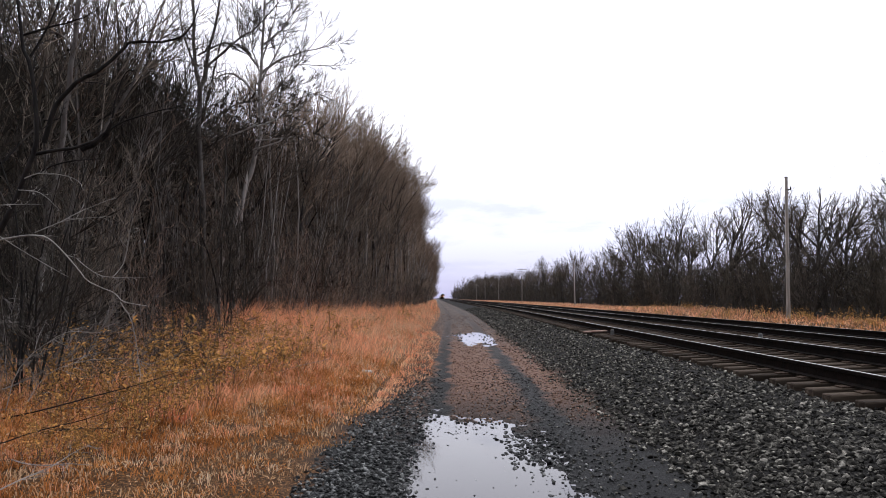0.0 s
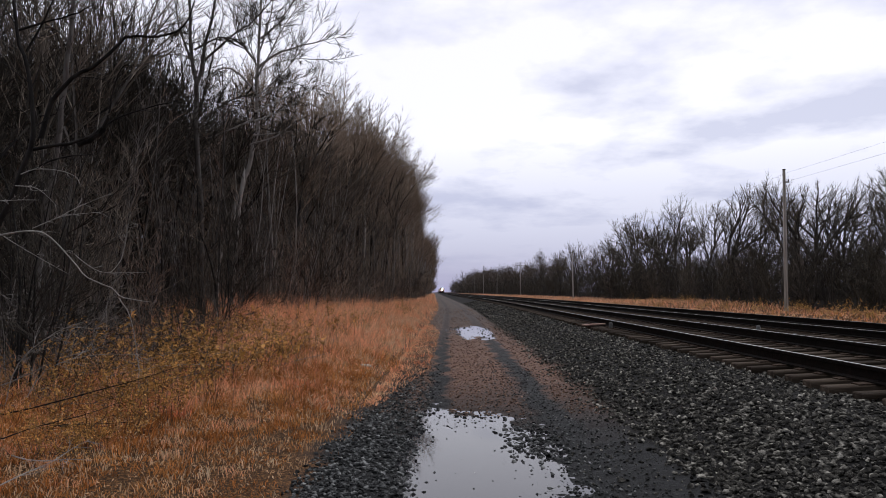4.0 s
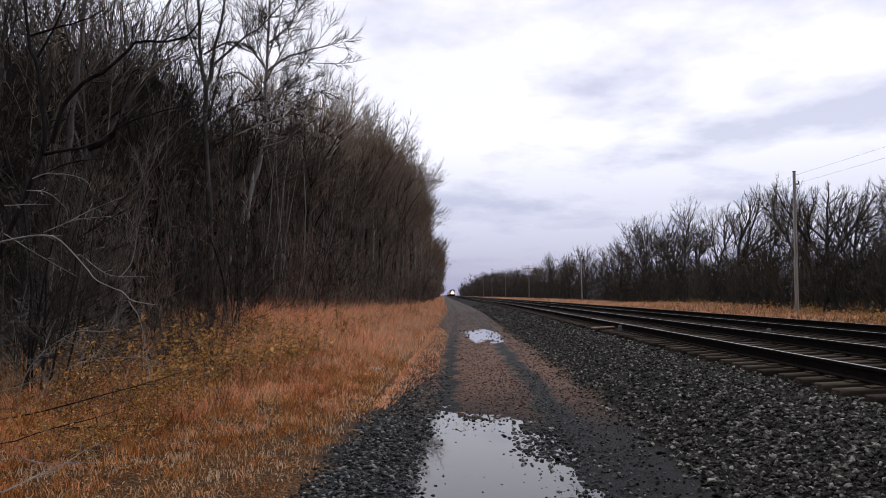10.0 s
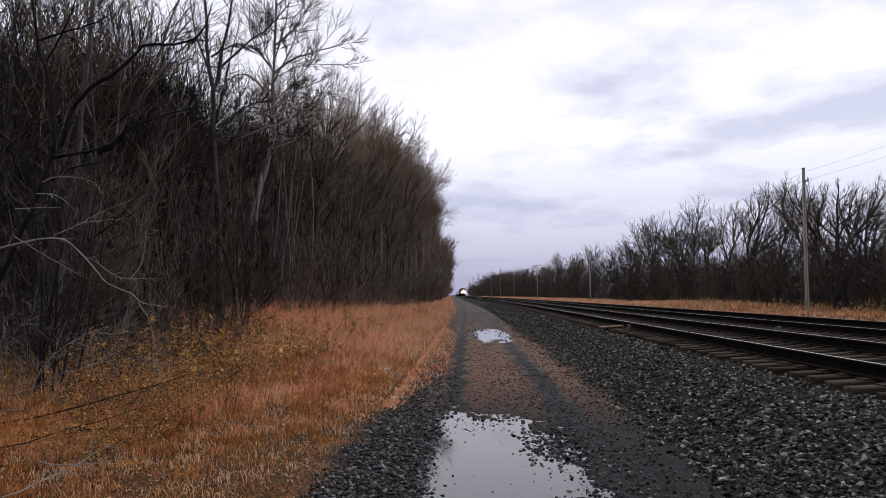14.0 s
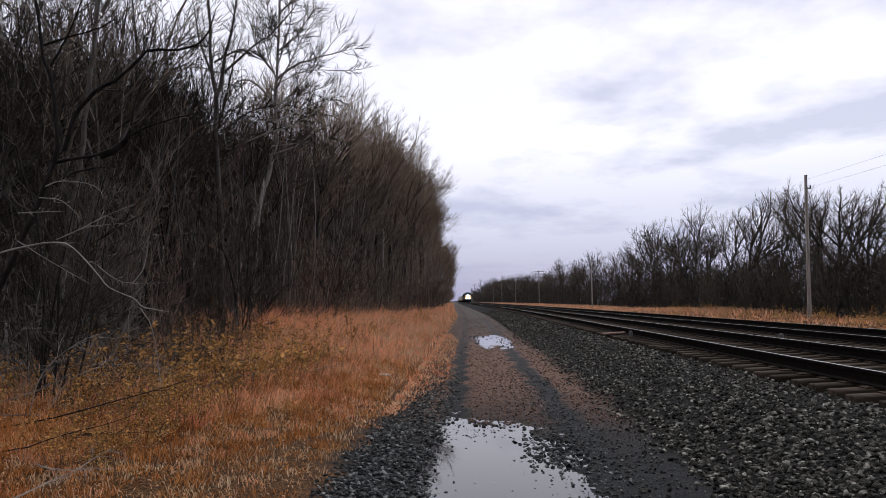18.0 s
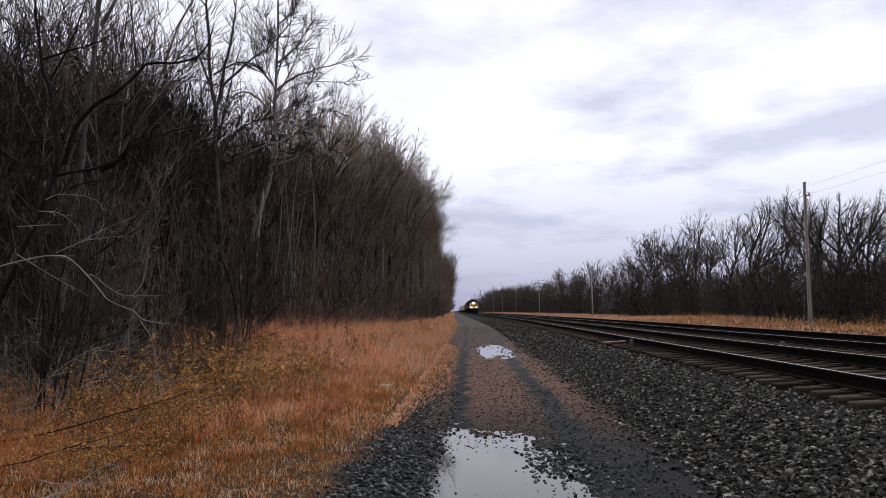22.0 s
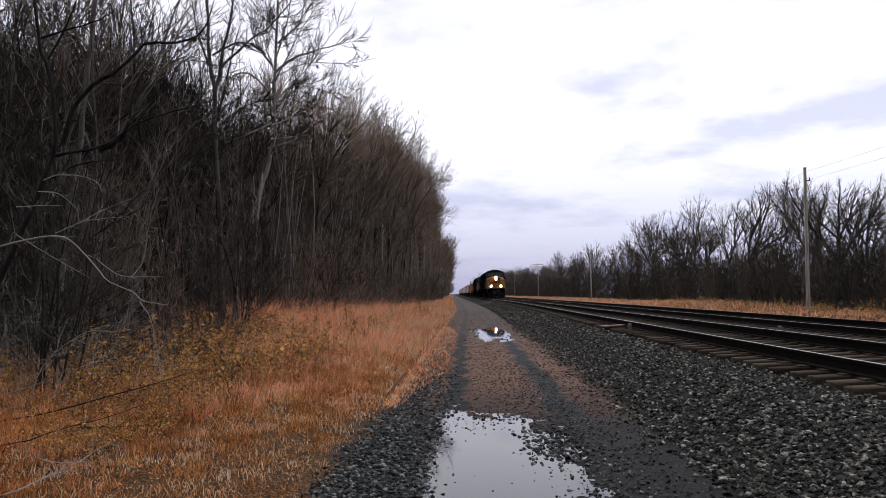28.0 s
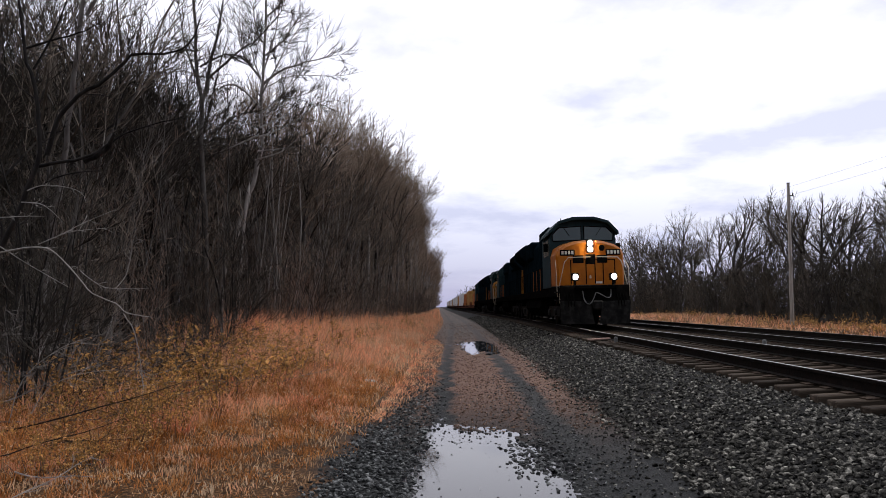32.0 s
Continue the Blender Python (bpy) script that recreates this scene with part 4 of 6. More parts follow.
    limbed_tree("arching_shrub", "pale arching bare branches sprawling over the verge", (-5.6, 9.0, 0.1), [
        (0.014, 0.005, 0.12, [(-2.0, 0.1), (-1.5, 1.3), (-0.8, 2.0), (0.0, 2.22), (0.39, 2.25), (0.59, 2.18), (0.84, 1.89), (0.99, 1.67), (1.25, 1.55), (1.41, 1.42), (1.78, 1.36)]),
        (0.008, 0.003, 0.2, [(1.41, 1.42), (1.54, 1.17), (1.63, 0.6), (1.66, 0.0)]),
        (0.0065, 0.0025, 0.2, [(-0.23, 2.29), (0.22, 2.03), (0.88, 1.69)]),
        (0.0065, 0.0025, 0.3, [(-0.24, 2.65), (0.05, 2.67), (0.36, 2.67)]),
        (0.0075, 0.0025, 0.3, [(0.11, 3.0), (0.25, 3.07), (0.51, 3.07), (0.77, 2.98), (0.91, 2.82)]),
        (0.0065, 0.0025, 0.3, [(0.04, 2.85), (0.37, 2.8), (0.67, 2.54)]),
        (0.0065, 0.002, 0.3, [(0.32, 2.32), (0.57, 2.45), (0.85, 2.61), (1.32, 2.78)]),
        (0.006, 0.002, 0.3, [(0.28, 2.3), (0.71, 2.46), (1.26, 2.52)]),
        (0.006, 0.002, 0.2, [(0.84, 1.96), (1.1, 1.78), (1.28, 1.74), (1.79, 1.75)]),
        (0.006, 0.002, 0.3, [(1.3, 1.74), (1.4, 1.91), (1.45, 2.18), (1.49, 2.3), (1.63, 2.37)]),
        (0.007, 0.002, 0.4, [(0.0, 0.0), (0.2, 0.6), (0.7, 1.0), (1.3, 1.2)]),
        (0.007, 0.002, 0.4, [(0.2, 0.0), (0.5, 0.5), (1.1, 0.7), (1.9, 0.72)]),
    ], BRANCH_PALE, BRANCH_PALE, 73, 0.003, (7, 3), 0.0, 0.15, "shrub")
    limbed_tree("twin_stemmed_tree", "tall pale-barked leafless tree with two stems", (-7.68, 24.0, 0.05), [
        (0.1445, 0.0425, 0.25, [(0.0, -0.3), (-0.26, 2.05), (-0.08, 3.97), (0.49, 5.9), (0.95, 7.23), (1.24, 8.82), (1.3, 11.0), (1.42, 12.8), (1.5, 16.5)]),
        (0.102, 0.068, 0, [(0.42, -0.3), (0.47, 2.5), (0.64, 4.2), (0.81, 5.66), (0.95, 7.2)]),
        (0.0595, 0.01275, 0.5, [(1.27, 11.8), (0.7, 12.5), (0.3, 13.5), (0.16, 15.4)]),
        (0.068, 0.01275, 0.45, [(1.34, 11.5), (2.04, 12.07), (3.14, 12.56), (4.8, 13.0)]),
        (0.0595, 0.01275, 0.5, [(1.42, 12.8), (2.15, 13.5), (2.87, 14.8)]),
        (0.051, 0.01275, 0.45, [(1.26, 10.5), (0.22, 11.5), (-0.76, 11.3), (-1.4, 10.2)]),
        (0.051, 0.01275, 0.45, [(1.23, 9.3), (0.26, 8.95), (-0.94, 8.46)]),
        (0.051, 0.01275, 0.5, [(1.41, 13.3), (1.03, 14.0), (0.9, 15.5)]),
        (0.0255, 0.0085, 0.2, [(1.35, 11.3), (2.66, 11.9), (4.6, 11.8), (5.95, 12.0)]),
        (0.0425, 0.0102, 0.5, [(1.25, 10.0), (2.3, 10.8), (3.6, 11.2)]),
        (0.0425, 0.0102, 0.5, [(1.25, 9.2), (2.4, 9.7), (3.4, 10.3)]),
        (0.0425, 0.0102, 0.5, [(1.1, 8.2), (2.2, 8.6), (3.0, 9.3)]),
        (0.0425, 0.0102, 0.5, [(1.45, 14.5), (2.2, 15.2), (2.6, 16.4)]),
        (0.0425, 0.0102, 0.5, [(1.3, 11.0), (2.2, 12.8), (3.2, 14.6)]),
        (0.0425, 0.0102, 0.5, [(1.28, 10.2), (2.6, 11.6), (4.1, 13.8)]),
        (0.0383, 0.0102, 0.5, [(1.25, 9.6), (2.8, 10.4), (4.4, 11.0)]),
        (0.0425, 0.0102, 0.5, [(1.3, 12.0), (1.9, 13.8), (2.1, 15.6)]),
        (0.0340, 0.0085, 0.5, [(1.2, 8.6), (2.6, 8.8), (3.9, 9.0)]),
        (0.0340, 0.0085, 0.5, [(1.3, 11.6), (0.9, 12.9), (0.5, 14.6)]),
    ], BARK_PALE, TWIG_DARK, 74, 0.0095, (22, 9), 0.06, 0.4, size=0.8, bushy=1.4)
    limbed_tree("forked_tree", "tall dark leafless tree forked high up", (-7.23, 21.0, 0.05), [
        (0.1275, 0.0425, 0.25, [(0.0, -0.3), (-0.16, 4.07), (-0.31, 7.2), (-0.42, 9.57), (-0.65, 11.3), (-0.95, 14.5)]),
        (0.085, 0.0255, 0.3, [(-0.42, 9.57), (-0.09, 11.1), (0.35, 14.0)]),
        (0.051, 0.01275, 0.5, [(-0.5, 10.0), (-1.13, 11.7), (-1.5, 13.6)]),
        (0.051, 0.01275, 0.5, [(-0.21, 10.5), (0.8, 11.5), (1.64, 12.2), (2.6, 13.4)]),
        (0.0425, 0.01275, 0.5, [(-0.55, 10.9), (0.37, 11.3), (1.23, 11.2)]),
        (0.0425, 0.01275, 0.5, [(-0.69, 11.5), (-1.33, 11.5), (-1.96, 11.1)]),
        (0.0425, 0.01275, 0.5, [(-0.3, 8.2), (0.7, 9.0), (1.5, 9.2)]),
        (0.0425, 0.01275, 0.5, [(-0.3, 8.6), (-1.2, 9.3), (-2.1, 9.6)]),
    ], BARK, TWIG_DARK, 75, 0.0095, (22, 9), 0.06, 0.4, size=0.81, bushy=1.25)
    limbed_tree("crooked_sapling", "thin crooked dark sapling", (-6.45, 20.0, 0.0), [
        (0.032, 0.0096, 0.3, [(0.0, -0.2), (-0.12, 1.5), (-0.25, 2.5), (-0.48, 3.4), (-0.54, 4.3), (-0.85, 4.75)]),
        (0.012, 0.0048, 0.3, [(-0.47, 3.2), (-0.85, 3.1), (-1.2, 3.4)]),
        (0.016, 0.0048, 0.4, [(-0.3, 2.8), (0.2, 3.5), (0.5, 4.6)]),
    ], BARK_DARK, TWIG, 76, 0.006)


special_trees()


# ---------------------------------------------------------------- grass
def blades(name, x, y, tall, width, material, label, bow=0.45):
    """One object of many curved grass blades at the given places."""
    n = len(x)
    z = np.array([height(a, b) for a, b in zip(x, y)])
    x = x + bend(y)
    az = RNG.uniform(0, 2 * np.pi, n)
    fx, fy = np.cos(az), np.sin(az)
    face = RNG.uniform(0, 2 * np.pi, n)
    width = width * RNG.uniform(0.6, 1.4, n)
    sx, sy = np.cos(face) * width / 2, np.sin(face) * width / 2
    b = bow * tall * RNG.uniform(0.3, 1.6, n)
    base = np.stack([x, y, z - 0.02], 1)
    mid = base + np.stack([fx * b * 0.35, fy * b * 0.35, tall * 0.6], 1)
    tip = base + np.stack([fx * b, fy * b, tall * RNG.uniform(0.7, 1.0, n)], 1)
    side = np.stack([sx, sy, np.zeros(n)], 1)
    co = np.stack([base - side, base + side, mid + side * 0.8, mid - side * 0.8, tip], 1).reshape(-1, 3)
    k = np.arange(n)[:, None] * 5
    tri = np.concatenate([k + [0, 1, 2], k + [0, 2, 3], k + [3, 2, 4]], 1).reshape(-1, 3)
    return tagged(new(name, fast_mesh(name, co, tri, material)), label, "grass", kind="stuff")


def patchy(x, y, s, seed, cut):
    """True where a slow noise stands above cut."""
    return np.array([noise.noise(Vector((a * s, b * s, seed))) for a, b in zip(x, y)]) > cut


def sow():
    # trampled litter by the road, a peach-coloured stand behind it, and the strip beyond the tracks
    n = 100000
    y = 3.0 * (17 / 3.0) ** RNG.random(n)
    x = -1.15 - RNG.random(n) ** 0.9 * 7.5 - RNG.normal(0, 0.12, n)
    ok = (x < -1.05) & (x > -0.72 * y - 1.0)
    ok &= (x > -5.2) | (RNG.random(n) < 0.35)
    ok &= patchy(x, y, 2.3, 3.0, -0.03) & (patchy(x, y, 0.9, 8.0, -0.05) | (x < -1.5))
    x, y = x[ok], y[ok]
    tall = np.clip(0.03 + 0.022 * (-1.1 - x) + 0.03 * (y - 6.5), 0.035, 0.6) * RNG.uniform(0.4, 1.3, len(x))
    thin = (x < -3.7) & (y > 9.2) & (y < 20) & (RNG.random(len(x)) < 0.75)
    x, y, tall = x[~thin], y[~thin], tall[~thin]
    blades("dry_grass", x, y, tall, 0.009, STRAW, "trampled dry orange-brown grass beside the road", 1.1)
    n = 72000
    y = 8.5 * (110 / 8.5) ** RNG.random(n)
    x = -1.12 + 0.15 * np.clip((y - 14) / 10, 0, 1) - RNG.random(n) ** 0.8 * 7.5
    ok = (y > 11 + 5 * RNG.random(n)) | patchy(x, y, 0.5, 5.0, 0.0)
    ok &= (x > -5.0) | (y > 21) | (RNG.random(n) < 0.15)
    x, y = x[ok], y[ok]
    tall = np.clip(0.16 + 0.24 * (-1.1 - x), 0.12, 1.5) * np.clip((y - 5) / 16, 0.3, 1) * RNG.uniform(0.45, 1.2, len(x))
    blades("dry_grass", x, y, tall, 0.020, STRAW_RED, "tall stand of dry peach-red grass", 0.45)
    n = 5000
    y = RNG.uniform(10, 34, n)
    x = -1.15 + 0.75 * RNG.random(n) ** 2.4 * np.clip((y - 9) / 6, 0, 1) * np.clip((40 - y) / 12, 0, 1)
    blades("dry_grass", x, y, RNG.uniform(0.03, 0.12, n), 0.018, STRAW_RED, "short sparse peach-red grass creeping over the road's edge", 1.0)
    n = 12000
    y = 90 + 340 * RNG.random(n) ** 1.4
    x = -1.3 - RNG.random(n) * 6.5
    blades("dry_grass", x, y, RNG.uniform(0.3, 0.9, n), 0.07, STRAW_RED, "distant strip of dry peach-red grass", 0.3)
    n = 24000
    y = 18 * (420 / 18) ** RNG.random(n)
    x = 13.0 + RNG.random(n) * 16
    tall = RNG.uniform(0.06, 0.2, n) * (1 + (x > 20) * 0.5 + (y > 60) * 1.6)
    pick = RNG.random(n) < 0.6 + 0.35 * np.clip((y - 30) / 40, 0, 1)
    blades("dry_grass", x[pick], y[pick], tall[pick], 0.04, STRAW_RED, "strip of dry peach-red grass beyond the tracks", 0.7)
    blades("dry_grass", x[~pick], y[~pick], tall[~pick], 0.04, STRAW, "strip of dull orange-brown grass beyond the tracks", 0.7)
    n = 24000
    y = 3.2 * (26 / 3.2) ** RNG.random(n)
    x = -1.3 - RNG.random(n) * 7
    ok = patchy(x, y, 1.6, 6.0, -0.2) & ((x > -4.0) | (y < 9.2) | (RNG.random(n) < 0.3))
    x, y = x[ok], y[ok]
    blades("straw", x, y, RNG.uniform(0.02, 0.06, len(x)) + 0.007 * y, 0.009, STRAW_PALE, "pale dead straw and curled leaves lying in the grass", 0.6)
    # tussocks: leaning bunches of longer blades over the verge
    c = 1500
    ty = 5.2 * (36 / 5.2) ** RNG.random(c)
    tx = -1.45 - RNG.random(c) ** 0.8 * 5.8
    ok = ((tx > -3.9) | (ty < 9.4) | (ty > 19) | (RNG.random(c) < 0.35)) & (tx > -0.7 * ty - 0.6)
    tx, ty = tx[ok], ty[ok]
    n = len(tx) * 48
    x, y = np.repeat(tx, 48) + RNG.normal(0, 0.07, n), np.repeat(ty, 48) + RNG.normal(0, 0.07, n)
    size = np.repeat(np.clip((0.06 + 0.030 * (ty - 4)) * (0.55 + 0.16 * (-1.1 - tx)), 0.06, 0.85) * RNG.uniform(0.6, 1.5, len(tx)), 48)
    kind = np.repeat(RNG.random(len(tx)) + np.clip((ty - 12) / 14, -0.4, 0.4), 48)
    for lo, hi, material, label in ((-1, 0.45, STRAW, "leaning tussocks of orange-brown grass"), (0.45, 0.85, STRAW_RED, "tussocks of pinkish dry grass"), (0.85, 3, STRAW_PALE, "tussocks of bleached grass")):
        ok = (kind > lo) & (kind <= hi)
        blades("tussock_grass", x[ok], y[ok], size[ok] * RNG.uniform(0.5, 1.1, int(ok.sum())), 0.0065, material, label, 0.55)
    # curled dead leaves caught in the grass
    n = 6500
    y = 3.8 * (17 / 3.8) ** RNG.random(n)
    x = -1.2 - RNG.random(n) ** 0.8 * 6.0
    ok = (x > -0.68 * y - 0.5) & patchy(x, y, 1.1, 12.0, -0.2)
    x, y = x[ok], y[ok]
    n = len(x)
    z = np.array([height(a, b) for a, b in zip(x, y)]) + RNG.uniform(0.01, 0.16, n) * np.clip(y / 9, 0.4, 1.4)
    d = RNG.normal(0, 1, (n, 3)) * (1, 1, 0.8)
    d *= (RNG.uniform(0.016, 0.042, n) * np.clip(y / 10, 0.5, 1.0) / np.linalg.norm(d, axis=1))[:, None]
    w = np.cross(d, RNG.normal(0, 1, (n, 3)))
    w *= (RNG.uniform(0.005, 0.012, n) * np.clip(y / 10, 0.5, 1.0) / np.linalg.norm(w, axis=1))[:, None]
    up = np.cross(d, w)
    up *= (0.008 / np.linalg.norm(up, axis=1))[:, None]
    c = np.stack([x, y, z], 1)
    co = np.stack([c - d, c + w + up, c + d, c - w + up], 1).reshape(-1, 3)
    k = np.arange(n)[:, None] * 4
    tri = np.concatenate([k + [0, 1, 2], k + [0, 2, 3]], 1).reshape(-1, 3)
    tagged(new("dead_leaves", fast_mesh("dead_leaves", co, tri, STRAW_PALE)), "curled pale dead leaves caught in the grass", "leaves", kind="stuff")
    # dead upright stalks
    n = 1500
    y = 7.0 * (36 / 7.0) ** RNG.random(n)
    x = -2.0 - RNG.random(n) ** 0.7 * 5.6
    ok = (x > -0.68 * y - 0.5) & patchy(x, y, 0.7, 2.0, -0.15)
    x, y = x[ok], y[ok]
    blades("dead_stalks", x, y, RNG.uniform(0.25, 0.75, len(x)) * np.clip(y / 14, 0.5, 1.5), 0.010, STALK, "dark dead weed stalks standing in the grass", 0.35)


sow()


def weed_clump(seed, tall, leafy):
    """Dry weeds: upright stalks with small curled leaves."""
    rnd = random.Random(seed)
    stalk, leaf = Shape(), Shape()
    for i in range(16):
        d = Vector((rnd.gauss(0, 0.3), rnd.gauss(0, 0.3), 1))
        pts, rad = rod(rnd, (rnd.gauss(0, 0.2), rnd.gauss(0, 0.2), -0.03), d, tall * rnd.uniform(0.5, 1.1), 0.005, 4, 0.12, 0)
        stalk.tube(pts, rad, 3, True)
        for j in range(leafy):
            p, e = along(pts, rnd.uniform(0.25, 1))
            a = aside(rnd, e, rnd.uniform(0.6, 1.4)) * rnd.uniform(0.04, 0.11)
            b = a.cross(e).normalized() * rnd.uniform(0.010, 0.026)
            leaf.add([tuple(p), tuple(p + a * 0.5 + b), tuple(p + a - Vector((0, 0, 0.02))), tuple(p + a * 0.5 - b)], [(0, 1, 2), (0, 2, 3)])
    ob = tagged(new("weed_clump"), "clump of dry olive-brown weeds at the wood's edge", "weeds", "weeds on the verge")
    tagged(part("stalk_mass", stalk, BARK, ob), kind="stuff")
    tagged(part("foliage", leaf, WEED, ob), kind="stuff")
    return ob


def scatter_weeds():
    rnd = random.Random(9)
    kinds = [weed_clump(40 + i, 0.6 + 0.14 * i, 12) for i in range(4)]
    n = 0
    for k in range(330):
        y = 6.2 * (48 / 6.2) ** rnd.random()
        edge = forest_edge(y)
        x = edge + rnd.uniform(0.4, 5.0) if y > 9 else -0.6 * y + 2.6 * rnd.random()
        if x < -0.66 * y - 0.5 or x > (-3.3 if y < 15 else -2.6) or (y > 16 and rnd.random() < 0.6):
            continue
        m = pose(bent(x, y), y, height(x, y), 0, 0, rnd.uniform(0, 360))
        ob = kinds[n] if n < 4 else copy_thing(kinds[n % 4], m)
        ob.matrix_basis = m
        s = rnd.uniform(0.6, 1.3) * (1.15 if y > 11 else 0.75 if y > 8.5 else 0.45)
        ob.scale = (s, s, s)
        n += 1
    # far verge, beside the pole and along the trees
    for k in range(60):
        y = rnd.uniform(28, 90)
        x = rnd.uniform(17, 28)
        ob = copy_thing(kinds[k % 4], pose(bent(x, y), y, height(x, y), 0, 0, rnd.uniform(0, 360)))
        s = rnd.uniform(0.7, 1.3)
        ob.scale = (s, s, s)


scatter_weeds()


def fallen_branch(seed, at, turn, length, r, bark, rise=2.0):
    rnd = random.Random(seed)
    s, t = Shape(), Shape()
    pts, rad = rod(rnd, (0, 0, 0), (1, 0, 0.0), length, r, 9, 0.13, 0)
    pts = [Vector((p.x, p.y, 0.05 + abs(p.z) * 0.4)) for p in pts]
    s.tube(pts, rad, 6, True)
    spray(rnd, t, pts, length * 0.4, r * 0.7, 6, 2, 0.003, 0.02, 0.3)
    ob = tagged(new("fallen_branch"), "fallen bare branch lying in the dry grass", "branch", "fallen branches")
    part("stem", s, bark, ob)
    tagged(part("twig_mass", t, bark, ob), kind="stuff")
    ob.matrix_basis = pose(at[0], at[1], height(*at), 0, -rise, turn)


for i, (at, turn, ln, r, bark, rise) in enumerate((
        ((-5.6, 8.0), 3, 3.0, 0.011, BARK_DARK, 1), ((-4.6, 7.7), -16, 1.6, 0.010, BARK_DARK, 1), ((-6.3, 8.8), 8, 2.2, 0.016, TWIG_PALE, 3),
        ((-6.3, 10.0), 24, 3.4, 0.012, BARK_PALE, 3), ((-5.2, 10.4), 14, 2.0, 0.014, TWIG_PALE, 4), ((-4.2, 5.9), 200, 1.6, 0.008, TWIG_PALE, 1),
        ((-3.9, 6.4), -40, 1.3, 0.008, BARK_PALE, 1), ((-7.4, 11.4), 6, 3.4, 0.014, BARK_PALE, 4), ((-3.6, 12.6), 30, 2.0, 0.011, BARK_PALE, 4),
        ((-6.8, 9.4), -5, 2.8, 0.012, TWIG_PALE, 10), ((-3.4, 5.2), 60, 1.1, 0.007, BARK_PALE, 1), ((-4.6, 6.8), 12, 1.8, 0.008, BARK_DARK, 1))):
    fallen_branch(600 + i, at, turn, ln, r, bark, rise)


# ---------------------------------------------------------------- stones
def stone_kinds(count, seed):
    rnd = random.Random(seed)
    out = []
    for k in range(count):
        bm = bmesh.new()
        bmesh.ops.create_icosphere(bm, subdivisions=1, radius=1)
        for v in bm.verts:
            v.co *= rnd.uniform(0.5, 1.3)
            v.co.z *= 0.72
            v.co.x *= 1.15
        bm.verts.index_update()
        out.append((np.array([tuple(v.co) for v in bm.verts]), np.array([[q.index for q in f.verts] for f in bm.faces])))
        bm.free()
    return out


STONES = stone_kinds(10, 12)


def strew(name, x, y, size, material, label, parent=None, lowest=-1.0):
    """One object of many stones lying on the ground."""
    n = len(x)
    z = np.maximum(np.array([height(a, b) for a, b in zip(x, y)]) + size * 0.38, lowest)
    ang, tip = RNG.uniform(0, 2 * np.pi, n), RNG.uniform(-0.6, 0.6, n)
    pick = RNG.integers(0, len(STONES), n)
    cos, tris, base = [], [], 0
    for k, (co, tri) in enumerate(STONES):
        i = np.nonzero(pick == k)[0]
        if not len(i):
            continue
        c = co[None] * size[i][:, None, None]
        ct, st = np.cos(tip[i])[:, None], np.sin(tip[i])[:, None]
        c = np.stack([c[..., 0], c[..., 1] * ct - c[..., 2] * st, c[..., 1] * st + c[..., 2] * ct], -1)
        ca, sa = np.cos(ang[i])[:, None], np.sin(ang[i])[:, None]
        c = np.stack([c[..., 0] * ca - c[..., 1] * sa, c[..., 0] * sa + c[..., 1] * ca, c[..., 2]], -1)
        c += np.stack([x[i] + bend(y[i]), y[i], z[i]], -1)[:, None]
        m = len(co)
        tris.append((tri[None] + (base + np.arange(len(i)) * m)[:, None, None]).reshape(-1, 3))
        cos.append(c.reshape(-1, 3))
        base += len(i) * m
    ob = tagged(new(name, fast_mesh(name, np.concatenate(cos), np.concatenate(tris), material)), label, "gravel", kind="stuff")
    ob.parent = parent
    return ob


def log_y(lo, hi, n):
    return lo * (hi / lo) ** RNG.random(n)


def off_ruts(x, y):
    ok = (np.abs(x + 0.20) > 0.2) & (np.abs(x - 1.34) > 0.24) | (y > 50)
    return x[ok], y[ok]


